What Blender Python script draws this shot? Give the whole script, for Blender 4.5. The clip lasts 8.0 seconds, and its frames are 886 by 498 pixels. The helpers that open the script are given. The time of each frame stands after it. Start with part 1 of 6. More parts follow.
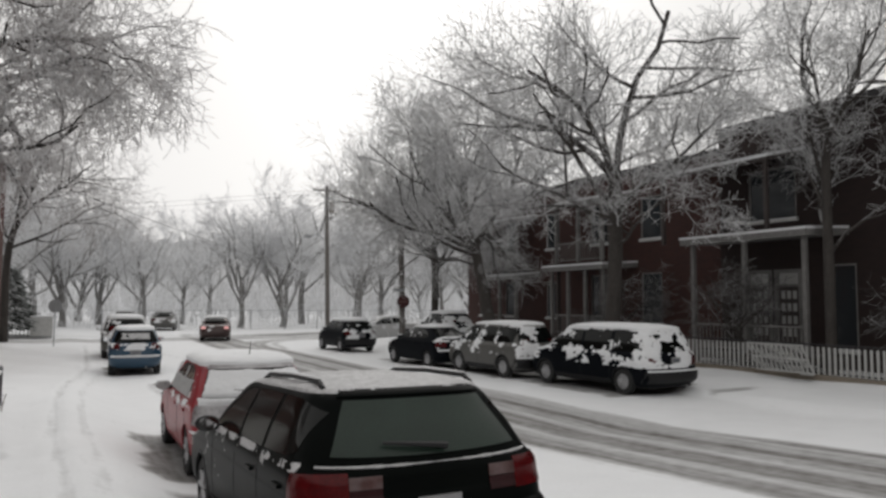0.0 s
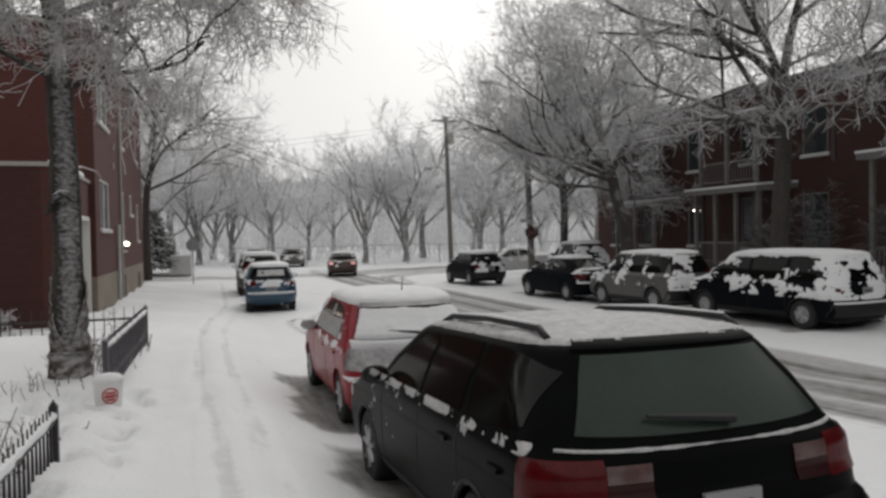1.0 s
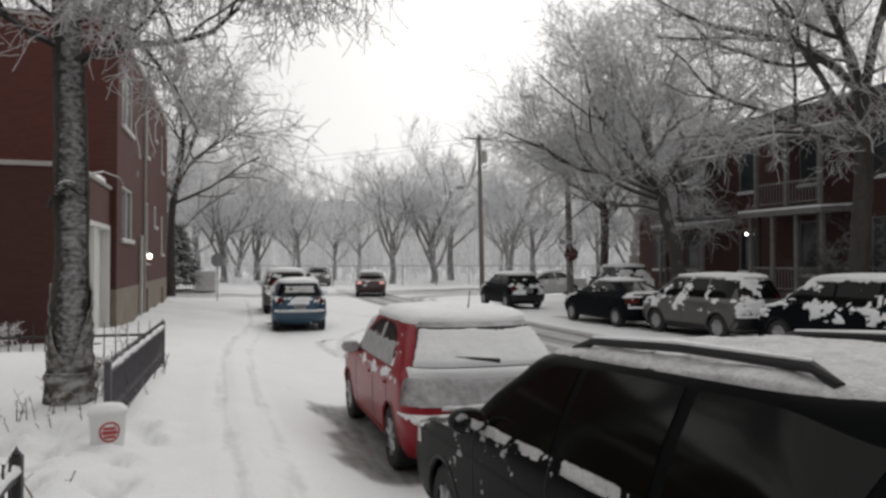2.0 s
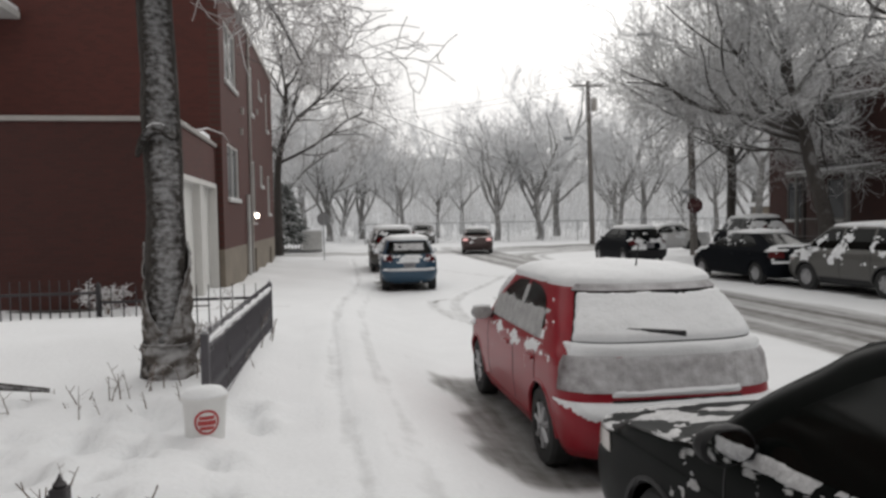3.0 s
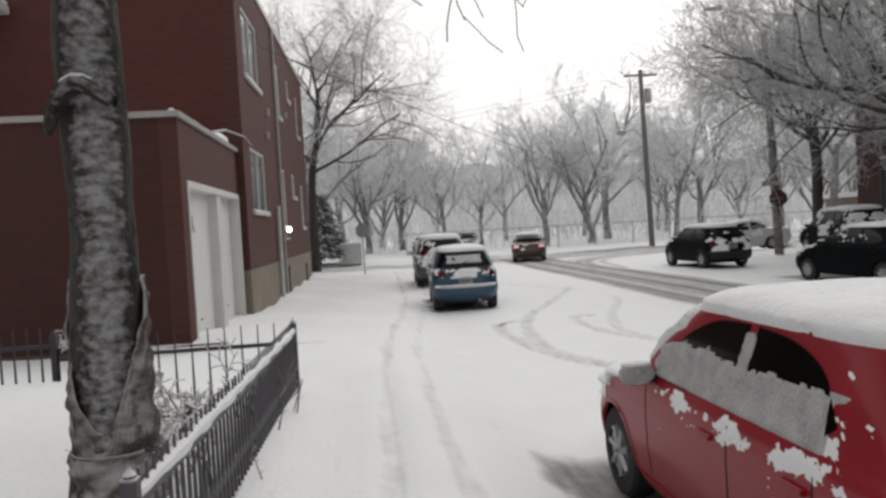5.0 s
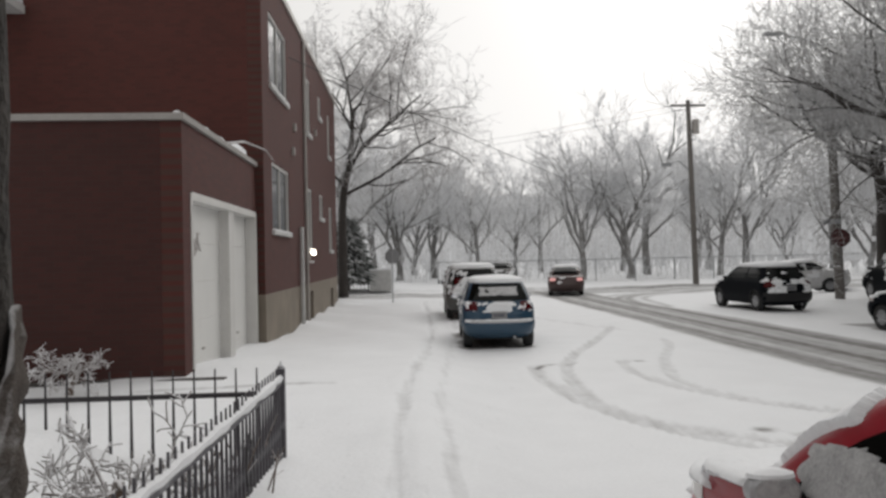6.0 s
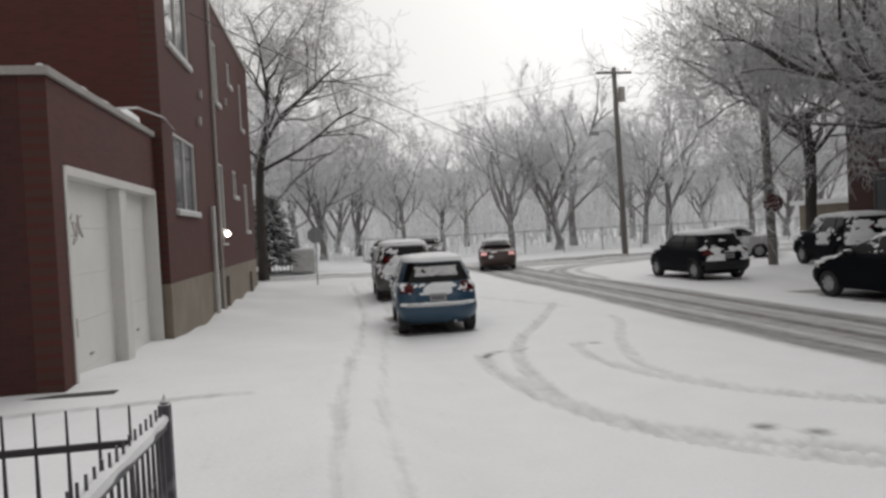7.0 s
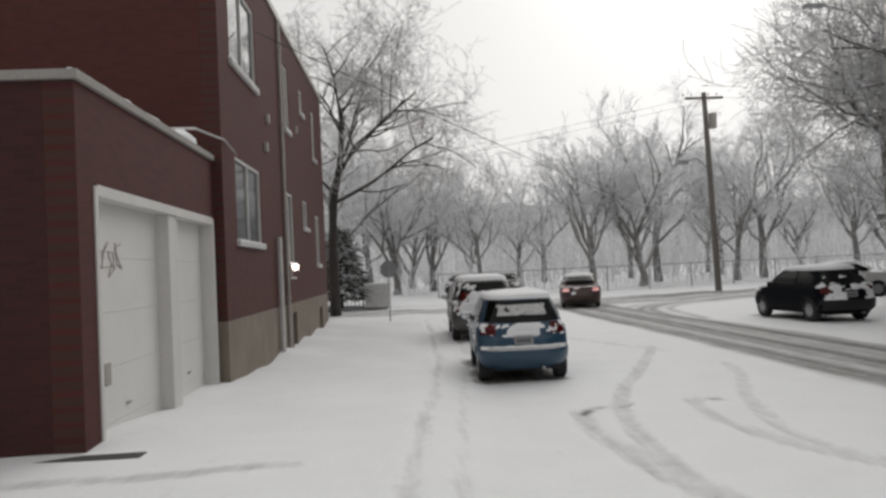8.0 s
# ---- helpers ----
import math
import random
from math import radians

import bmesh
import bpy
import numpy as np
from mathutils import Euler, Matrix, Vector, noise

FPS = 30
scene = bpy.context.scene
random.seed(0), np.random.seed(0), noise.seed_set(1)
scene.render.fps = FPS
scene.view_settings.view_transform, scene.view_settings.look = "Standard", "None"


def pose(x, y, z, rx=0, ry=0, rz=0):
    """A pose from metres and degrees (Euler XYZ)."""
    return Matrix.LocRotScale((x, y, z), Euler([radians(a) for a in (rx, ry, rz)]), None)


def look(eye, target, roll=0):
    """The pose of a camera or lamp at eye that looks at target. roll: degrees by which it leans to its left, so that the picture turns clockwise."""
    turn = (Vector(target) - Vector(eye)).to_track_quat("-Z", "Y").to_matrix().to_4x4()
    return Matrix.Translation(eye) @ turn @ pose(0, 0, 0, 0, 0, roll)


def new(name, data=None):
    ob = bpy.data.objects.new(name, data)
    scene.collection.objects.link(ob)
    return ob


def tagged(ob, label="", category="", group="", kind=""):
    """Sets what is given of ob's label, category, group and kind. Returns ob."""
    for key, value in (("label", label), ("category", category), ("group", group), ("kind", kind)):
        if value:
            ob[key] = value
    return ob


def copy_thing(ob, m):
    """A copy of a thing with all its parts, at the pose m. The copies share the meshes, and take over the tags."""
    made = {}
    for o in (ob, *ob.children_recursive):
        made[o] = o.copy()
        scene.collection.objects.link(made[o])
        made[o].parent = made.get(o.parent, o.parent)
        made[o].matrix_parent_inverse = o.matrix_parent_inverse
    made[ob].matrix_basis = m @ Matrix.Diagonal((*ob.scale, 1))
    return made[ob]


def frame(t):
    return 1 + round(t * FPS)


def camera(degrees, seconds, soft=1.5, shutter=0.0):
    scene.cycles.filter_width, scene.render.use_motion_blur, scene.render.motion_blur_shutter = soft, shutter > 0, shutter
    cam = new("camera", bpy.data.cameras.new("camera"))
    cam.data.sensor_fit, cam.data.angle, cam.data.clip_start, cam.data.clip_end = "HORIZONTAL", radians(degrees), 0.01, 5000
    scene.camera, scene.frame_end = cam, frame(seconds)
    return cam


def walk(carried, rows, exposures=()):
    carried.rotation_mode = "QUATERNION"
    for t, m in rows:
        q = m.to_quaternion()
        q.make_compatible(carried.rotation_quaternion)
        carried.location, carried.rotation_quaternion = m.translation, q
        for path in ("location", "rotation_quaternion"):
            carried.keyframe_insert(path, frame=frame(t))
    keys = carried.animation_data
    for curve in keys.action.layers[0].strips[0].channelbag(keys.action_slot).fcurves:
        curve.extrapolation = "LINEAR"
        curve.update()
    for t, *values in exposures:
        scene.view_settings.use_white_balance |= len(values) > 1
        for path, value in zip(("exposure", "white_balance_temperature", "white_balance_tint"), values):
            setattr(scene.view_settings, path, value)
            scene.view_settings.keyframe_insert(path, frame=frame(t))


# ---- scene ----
cam = camera(62.4, 8.0, soft=2.8)
PATH = [
    (0, (0.407, -0.035, 2.35), (1.327, 1.735, 2.494), 0.3),
    (0.5, (0.333, 0.729, 2.301), (1.25, 2.506, 2.346), 0.2),
    (1, (0.37, 1.606, 2.271), (1.007, 3.502, 2.235), -1.1),
    (1.2, (0.373, 1.929, 2.238), (1.025, 3.819, 2.291), -1.3),
    (2.3, (0.323, 3.817, 2.071), (0.84, 5.749, 2.05), 0.5),
    (2.5, (0.282, 4.117, 2.064), (0.73, 6.064, 1.989), -0.0),
    (3, (0.303, 4.847, 2.016), (0.615, 6.821, 1.93), -1.0),
    (3.5, (0.337, 5.628, 2.01), (0.698, 7.589, 1.855), -1.3),
    (4, (0.304, 6.341, 1.996), (0.648, 8.304, 1.834), -2.2),
    (4.5, (0.281, 7.105, 1.985), (0.63, 9.072, 1.882), -4.0),
    (5, (0.254, 7.904, 2.008), (0.463, 9.892, 1.947), -3.3),
    (5.2, (0.315, 8.225, 1.985), (0.401, 10.223, 2.015), -2.7),
    (6.3, (0.42, 9.92, 1.98), (0.563, 11.915, 2.0), -0.6),
    (6.5, (0.421, 10.253, 1.992), (0.581, 12.246, 2.023), -0.4),
    (7, (0.372, 11.014, 2.013), (0.699, 12.986, 1.96), -2.9),
    (7.5, (0.417, 11.907, 1.953), (0.621, 13.897, 1.936), -0.1),
    (8, (0.442, 12.677, 1.982), (0.573, 14.672, 2.035), -2.7),
]
walk(cam, [(t, look(eye, target, roll)) for t, eye, target, roll in PATH], exposures=[(0.0, -0.06), (1.0, -0.15), (3.0, 0.07), (5.0, 0.06), (6.5, -0.1), (8.0, -0.16)])

# ---------------------------------------------------------------- light: overcast winter day
world = bpy.data.worlds.new("overcast_sky")
scene.world = world
world.use_nodes = True
wn, wl = world.node_tree.nodes, world.node_tree.links
sky = wn.new("ShaderNodeTexSky")
sky.sky_type, sky.sun_disc = "NISHITA", False
sky.sun_elevation, sky.sun_rotation = radians(32), radians(25)
sky.air_density, sky.dust_density = 1.0, 4.0
cloud = wn.new("ShaderNodeMix")
cloud.data_type = "RGBA"
cloud.inputs["Factor"].default_value = 0.84
cloud.inputs["B"].default_value = (8.75, 8.6, 8.4, 1)
grey = wn.new("ShaderNodeRGBToBW")
veil = wn.new("ShaderNodeMix")
veil.data_type, veil.blend_type = "RGBA", "MULTIPLY"
veil.inputs["Factor"].default_value = 1.0
veil.inputs["B"].default_value = (1.02, 1.0, 0.98, 1)
wl.new(sky.outputs["Color"], grey.inputs["Color"])
wl.new(grey.outputs["Val"], veil.inputs["A"])
wl.new(veil.outputs["Result"], cloud.inputs["A"])
wl.new(cloud.outputs["Result"], wn["Background"].inputs["Color"])
wn["Background"].inputs["Strength"].default_value = 0.099
sun_data = bpy.data.lights.new("sun", "SUN")
sun_data.energy, sun_data.angle, sun_data.color = 0.9, radians(60), (1.0, 0.97, 0.94)
sun = new("sun", sun_data)
sun.matrix_world = look((16, 30, 30), (0, 0, 0))

# ---------------------------------------------------------------- materials
def material(name, colour, rough=0.7, metal=0.0, spread=0.12, scale=6.0, bump=0.0, bump_scale=60.0, relief=0.02, coat=0.0, stretch=(1, 1, 1), sheen=0.5):
    """A surface with blotches at one scale and grain at a finer one."""
    m = bpy.data.materials.new(name)
    m.use_nodes = True
    n, l = m.node_tree.nodes, m.node_tree.links
    b = n["Principled BSDF"]
    tc, mp = n.new("ShaderNodeTexCoord"), n.new("ShaderNodeMapping")
    mp.inputs["Scale"].default_value = stretch
    l.new(tc.outputs["Object"], mp.inputs["Vector"])
    big, fine = n.new("ShaderNodeTexNoise"), n.new("ShaderNodeTexNoise")
    big.inputs["Scale"].default_value, big.inputs["Detail"].default_value = scale, 4
    fine.inputs["Scale"].default_value, fine.inputs["Detail"].default_value = bump_scale, 3
    l.new(mp.outputs["Vector"], big.inputs["Vector"]), l.new(mp.outputs["Vector"], fine.inputs["Vector"])
    add = n.new("ShaderNodeMath")
    add.operation = "ADD"
    l.new(big.outputs["Fac"], add.inputs[0]), l.new(fine.outputs["Fac"], add.inputs[1])
    ramp = n.new("ShaderNodeMapRange")
    ramp.inputs["From Min"].default_value, ramp.inputs["From Max"].default_value = 0.6, 1.4
    ramp.inputs["To Min"].default_value, ramp.inputs["To Max"].default_value = 1 - spread, 1 + spread
    l.new(add.outputs[0], ramp.inputs["Value"])
    hsv = n.new("ShaderNodeHueSaturation")
    hsv.inputs["Color"].default_value = (*colour, 1)
    l.new(ramp.outputs["Result"], hsv.inputs["Value"])
    l.new(hsv.outputs["Color"], b.inputs["Base Color"])
    b.inputs["Roughness"].default_value, b.inputs["Metallic"].default_value = rough, metal
    b.inputs["Coat Weight"].default_value = coat
    b.inputs["Specular IOR Level"].default_value = sheen
    if bump:
        bp = n.new("ShaderNodeBump")
        bp.inputs["Strength"].default_value, bp.inputs["Distance"].default_value = bump, relief
        l.new(add.outputs[0], bp.inputs["Height"])
        l.new(bp.outputs["Normal"], b.inputs["Normal"])
    return m


def dusted(m, amount=0.5, low=0.2, high=0.7, scale=5.0, wind=(0, 0, 1), long=1.0):
    """Lays fallen snow on the upward sides of a material, with a ragged border."""
    n, l = m.node_tree.nodes, m.node_tree.links
    b = n["Principled BSDF"]
    old = b.inputs["Base Color"].links[0].from_socket
    geo, sep, tc, mp = n.new("ShaderNodeNewGeometry"), n.new("ShaderNodeVectorMath"), n.new("ShaderNodeTexCoord"), n.new("ShaderNodeMapping")
    sep.operation = "DOT_PRODUCT"
    sep.inputs[1].default_value = wind
    mp.inputs["Scale"].default_value = (1, 1, long)
    noi = n.new("ShaderNodeTexNoise")
    noi.inputs["Scale"].default_value, noi.inputs["Detail"].default_value = scale, 5
    l.new(tc.outputs["Object"], mp.inputs["Vector"])
    l.new(mp.outputs["Vector"], noi.inputs["Vector"])
    l.new(geo.outputs["Normal"], sep.inputs[0])
    add = n.new("ShaderNodeMath")
    add.operation = "MULTIPLY_ADD"
    l.new(noi.outputs["Fac"], add.inputs[0])
    add.inputs[1].default_value = 1.2
    l.new(sep.outputs["Value"], add.inputs[2])
    mr = n.new("ShaderNodeMapRange")
    mr.inputs["From Min"].default_value, mr.inputs["From Max"].default_value = low + 0.6, high + 0.6
    mr.inputs["To Max"].default_value = amount
    l.new(add.outputs[0], mr.inputs["Value"])
    mix = n.new("ShaderNodeMix")
    mix.data_type = "RGBA"
    mix.inputs["B"].default_value = (0.82, 0.83, 0.85, 1)
    l.new(mr.outputs["Result"], mix.inputs["Factor"]), l.new(old, mix.inputs["A"])
    l.new(mix.outputs["Result"], b.inputs["Base Color"])
    return m


def brick_material(name, c1, c2, mortar, axes):
    """Brickwork in courses of 75 mm; axes: which object axes run along and up the wall."""
    m = material(name, c1, 0.85, 0, 0.25, 1.2, 0.15, 30)
    n, l = m.node_tree.nodes, m.node_tree.links
    b = n["Principled BSDF"]
    tc, sep, com = n.new("ShaderNodeTexCoord"), n.new("ShaderNodeSeparateXYZ"), n.new("ShaderNodeCombineXYZ")
    l.new(tc.outputs["Object"], sep.inputs[0])
    l.new(sep.outputs[axes[0]], com.inputs[0]), l.new(sep.outputs[axes[1]], com.inputs[1])
    br = n.new("ShaderNodeTexBrick")
    br.inputs["Scale"].default_value, br.inputs["Brick Width"].default_value, br.inputs["Row Height"].default_value = 1.0, 0.215, 0.075
    br.inputs["Mortar Size"].default_value, br.inputs["Mortar Smooth"].default_value, br.inputs["Bias"].default_value = 0.006, 0.3, -0.2
    br.inputs["Color1"].default_value, br.inputs["Color2"].default_value, br.inputs["Mortar"].default_value = (*c1, 1), (*c2, 1), (*mortar, 1)
    l.new(com.outputs[0], br.inputs["Vector"])
    mult = n.new("ShaderNodeMix")
    mult.data_type, mult.blend_type = "RGBA", "MULTIPLY"
    mult.inputs["Factor"].default_value = 0.5
    old = n["Hue/Saturation/Value"]
    old.inputs["Color"].default_value = (0.9, 0.9, 0.9, 1)
    l.new(br.outputs["Color"], mult.inputs["A"]), l.new(old.outputs["Color"], mult.inputs["B"])
    l.new(mult.outputs["Result"], b.inputs["Base Color"])
    return m


SNOW = material("snow", (0.75, 0.76, 0.775), 0.75, 0, 0.05, 3.0, 0.25, 45)
# copy of the red brick with the garage side's shade put into its colour
BRICK_SHADED = brick_material("shaded_red_brick_side", (0.05, 0.0115, 0.0085), (0.036, 0.009, 0.007), (0.038, 0.018, 0.014), ("X", "Z"))
SNOW_THIN = material("thin_wet_snow", (0.47, 0.47, 0.475), 0.8, 0, 0.3, 12.0, 0.4, 60)
BRICK_Y = brick_material("red_brick_street", (0.076, 0.0155, 0.0105), (0.054, 0.0115, 0.008), (0.056, 0.024, 0.018), ("Y", "Z"))
BRICK_X = brick_material("red_brick_side", (0.076, 0.0155, 0.0105), (0.054, 0.0115, 0.008), (0.056, 0.024, 0.018), ("X", "Z"))
BROWN_Y = brick_material("brown_brick_street", (0.055, 0.019, 0.015), (0.038, 0.0145, 0.0125), (0.045, 0.029, 0.026), ("Y", "Z"))
# even near-black brick tone for the whole front of the near house
NEAR_BLACK_Y = brick_material("near_black_brick_street", (0.024, 0.012, 0.0105), (0.016, 0.009, 0.0085), (0.02, 0.015, 0.0135), ("Y", "Z"))
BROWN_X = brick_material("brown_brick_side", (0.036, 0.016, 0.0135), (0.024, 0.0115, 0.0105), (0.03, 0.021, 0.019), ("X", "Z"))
CONCRETE = material("concrete_footing", (0.2, 0.17, 0.135), 0.9, 0, 0.25, 1.5, 0.3, 40)
WHITE = material("white_paint", (0.58, 0.57, 0.55), 0.55, 0, 0.08, 2.0, 0.1, 30)
WHITE_OLD = material("weathered_white_paint", (0.5, 0.5, 0.49), 0.7, 0, 0.2, 4.0, 0.2, 30)
DOOR_WHITE = material("white_garage_door", (0.64, 0.635, 0.615), 0.5, 0, 0.07, 1.2, 0.08, 25)
GREY_TRIM = material("grey_metal_trim", (0.35, 0.33, 0.31), 0.5, 0.3, 0.12, 4.0)
IRON = material("dark_wrought_iron", (0.045, 0.042, 0.045), 0.5, 0.5, 0.2, 8.0, 0.15, 60)
IRON_GREY = dusted(material("grey_painted_iron", (0.085, 0.08, 0.09), 0.55, 0.3, 0.2, 8.0, 0.15, 60), 0.7, 0.1, 0.6)
BLACK = material("black_plastic", (0.012, 0.012, 0.013), 0.55, 0, 0.15, 6.0, sheen=0.3)
RUBBER = material("tyre_rubber", (0.022, 0.022, 0.022), 0.9, 0, 0.2, 10.0, 0.2, 50)
ALLOY = material("wheel_alloy", (0.4, 0.4, 0.41), 0.45, 0.5, 0.15, 8.0)
CAR_GLASS = material("tinted_car_glass", (0.003, 0.004, 0.0035), 0.1, 0, 0.1, 3.0, sheen=0.2)
CAR_GLASS_HAZE = material("misted_car_glass", (0.014, 0.026, 0.019), 0.3, 0, 0.3, 2.5, sheen=0.35)
WINDOW_GLASS = material("window_glass", (0.03, 0.034, 0.038), 0.05, 0, 0.2, 0.6)
CURTAIN = material("pale_curtain", (0.4, 0.4, 0.39), 0.9, 0, 0.12, 2.0, stretch=(1, 14, 0.4))
# dark tone for the shade of the rooms behind the apartment windows
DIM_ROOM = material("dim_room_backing", (0.1, 0.098, 0.095), 0.9, 0, 0.5, 0.8, stretch=(1, 6, 0.4))
RED_LAMP = material("red_lamp_lens", (0.07, 0.003, 0.004), 0.25, 0, 0.35, 14.0, coat=0.1, sheen=0.2)
CLEAR_LAMP = material("clear_lamp_lens", (0.45, 0.42, 0.4), 0.15, 0, 0.1, 9.0, coat=0.5)
LENS_PINK = dusted(material("pale_pink_lens", (0.06, 0.022, 0.02), 0.3, 0, 0.3, 9.0), 0.2, 0.0, 1.0, 12.0)
RED_LAMP_DARK = material("dark_red_lens", (0.022, 0.003, 0.004), 0.3, 0, 0.3, 12.0, sheen=0.2)
PLATE = material("number_plate", (0.24, 0.24, 0.245), 0.4, 0, 0.05, 6.0)
PLATE_INK = material("plate_lettering", (0.04, 0.045, 0.07), 0.5)
PAINT_RED = material("red_car_paint", (0.235, 0.004, 0.013), 0.38, 0, 0.12, 3.0, 0, 90, coat=0.15, sheen=0.35)
PAINT_BLACK = dusted(material("black_green_car_paint", (0.004, 0.005, 0.0046), 0.3, 0, 0.2, 3.0, 0, 90, sheen=0.5), 0.006, 0.3, 1.2, 4.0, (-0.9, -0.1, -0.45))
PAINT_BLUE = material("blue_car_paint", (0.008, 0.044, 0.085), 0.4, 0.1, 0.1, 3.0, 0, 90, coat=0.5)
PAINT_SILVER = material("silver_car_paint", (0.085, 0.083, 0.078), 0.45, 0.2, 0.1, 3.0, 0, 90, coat=0.2)
PAINT_DARK = material("dark_navy_car_paint", (0.006, 0.007, 0.009), 0.3, 0, 0.15, 3.0, 0, 90, sheen=0.5)
PAINT_MAROON = material("maroon_car_paint", (0.06, 0.036, 0.034), 0.4, 0.3, 0.1, 3.0, 0, 90, coat=0.4)
PAINT_WHITE = material("pale_car_paint", (0.5, 0.5, 0.5), 0.4, 0.1, 0.06, 3.0, 0, 90, coat=0.4)
BARK = dusted(material("dark_bark", (0.052, 0.046, 0.042), 0.95, 0, 0.35, 5.0, 0.7, 22, stretch=(1, 1, 0.35)), 0.5, 0.4, 0.95, 3.0)
BARK_SNOWY = dusted(material("snow_plastered_bark", (0.036, 0.031, 0.027), 0.95, 0, 0.7, 8.0, 1.0, 24, relief=0.07, stretch=(1, 1, 0.7)), 0.42, 0.72, 1.15, 15.0, (0.3, -0.95, 0.2), 1.6)
TWIG = dusted(material("frosted_twigs", (0.34, 0.335, 0.33), 0.95, 0, 0.25, 2.0), 0.85, -0.35, 0.35, 4.0)
TWIG_WARM = dusted(material("frosted_brown_twigs", (0.36, 0.335, 0.325), 0.95, 0, 0.25, 2.0), 0.85, -0.3, 0.45, 4.0)
# far bark and twigs: frost, plus snowfall haze put into paler base colours
BARK_FAR = dusted(material("haze_paled_far_bark", (0.19, 0.185, 0.18), 0.95, 0, 0.25, 3.0), 0.7, 0.0, 0.7, 2.0)
TWIG_FAR = dusted(material("haze_paled_frosted_twigs", (0.65, 0.65, 0.655), 0.95, 0, 0.2, 0.6), 0.9, -0.5, 0.2, 2.0)
EVERGREEN = dusted(material("dark_evergreen", (0.035, 0.045, 0.035), 0.9, 0, 0.3, 3.0), 0.6, 0.3, 0.9, 4.0)
BURLAP = dusted(material("grey_burlap", (0.1, 0.085, 0.074), 0.95, 0, 0.35, 7.0, 0.8, 90), 0.45, 0.3, 0.9, 10.0, (0.2, -0.6, 0.75), 2.0)
WOOD_POLE = dusted(material("weathered_pole_wood", (0.15, 0.138, 0.128), 0.9, 0, 0.3, 4.0, 0.4, 40, stretch=(1, 1, 0.1)), 0.4, 0.2, 0.8)
PORCH_GREY = material("weathered_grey_wood", (0.17, 0.165, 0.16), 0.8, 0, 0.3, 4.0, 0.3, 30)
STOP_RED = material("stop_sign_red", (0.05, 0.007, 0.008), 0.6, 0, 0.15, 5.0)
STEEL = material("galvanised_steel", (0.33, 0.34, 0.35), 0.4, 0.7, 0.12, 6.0)
BUCKET_WHITE = material("white_bucket_plastic", (0.72, 0.72, 0.71), 0.45, 0, 0.05, 6.0)
BUCKET_RED = material("bucket_label_red", (0.4, 0.05, 0.05), 0.5, 0, 0.2, 9.0)
WORD_BAR = material("faded_sign_lettering", (0.13, 0.06, 0.06), 0.6)
PICKET_PALE = material("pale_picket_paint", (0.42, 0.42, 0.41), 0.7, 0, 0.2, 4.0, 0.2, 30)
FROST = material("frosted_window_snow", (0.36, 0.36, 0.36), 0.9, 0, 0.3, 9.0, 0.4, 60)
MIRROR = material("mirror_silver", (0.75, 0.76, 0.77), 0.06, 1.0, 0.03, 6.0)
DUST_RED = dusted(material("snow_dusted_tailgate", (0.06, 0.035, 0.035), 0.6, 0, 0.2, 6.0, 0.3, 60), 0.7, 0.2, 1.3, 12.0, (0, -0.9, 0.5))
FOOT_DARK = material("dark_wall_foot", (0.05, 0.045, 0.042), 0.8, 0, 0.2, 4.0, 0.3, 30)
# the far slope's pale grey has the distance haze put into it
FAR_WOOD = material("haze_paled_far_wood", (0.42, 0.42, 0.425), 1.0, 0, 0.25, 0.35, 0, 2.2, stretch=(1, 0.2, 0.25), sheen=0.0)
COPING = material("grey_coping_stone", (0.3, 0.285, 0.27), 0.8, 0, 0.15, 3.0, 0.2, 30)
# dark copy of the twigs, with the shade before the house in its colour
SHADED_TWIG = dusted(material("shaded_house_twigs", (0.05, 0.046, 0.044), 0.95, 0, 0.25, 2.0), 0.4, 0.1, 0.8, 4.0)
GRAFFITI = material("faded_marker_scrawl", (0.4, 0.36, 0.35), 0.7, 0, 0.2, 20.0)
DEAD_STEM = dusted(material("dry_brown_stems", (0.12, 0.085, 0.065), 0.95, 0, 0.3, 10.0), 0.7, 0.0, 0.7, 9.0)
ROOF_DARK = dusted(material("dark_roofing", (0.05, 0.048, 0.05), 0.9, 0, 0.2, 3.0, 0.3, 30), 0.85, 0.3, 0.7, 1.5)
DARK_WOOD_AND_ROOM = material("dark_wood_and_room_shade", (0.05, 0.04, 0.038), 0.6, 0, 0.2, 4.0)
LAMP_GLOW = bpy.data.materials.new("lit_lamp")
LAMP_GLOW.use_nodes = True
LAMP_GLOW.node_tree.nodes["Principled BSDF"].inputs["Emission Color"].default_value = (1.0, 0.85, 0.7, 1)
LAMP_GLOW.node_tree.nodes["Principled BSDF"].inputs["Emission Strength"].default_value = 12
TAIL_GLOW = bpy.data.materials.new("lit_tail_lamp")
TAIL_GLOW.use_nodes = True
TAIL_GLOW.node_tree.nodes["Principled BSDF"].inputs["Emission Color"].default_value = (1.0, 0.12, 0.1, 1)
TAIL_GLOW.node_tree.nodes["Principled BSDF"].inputs["Emission Strength"].default_value = 0.4


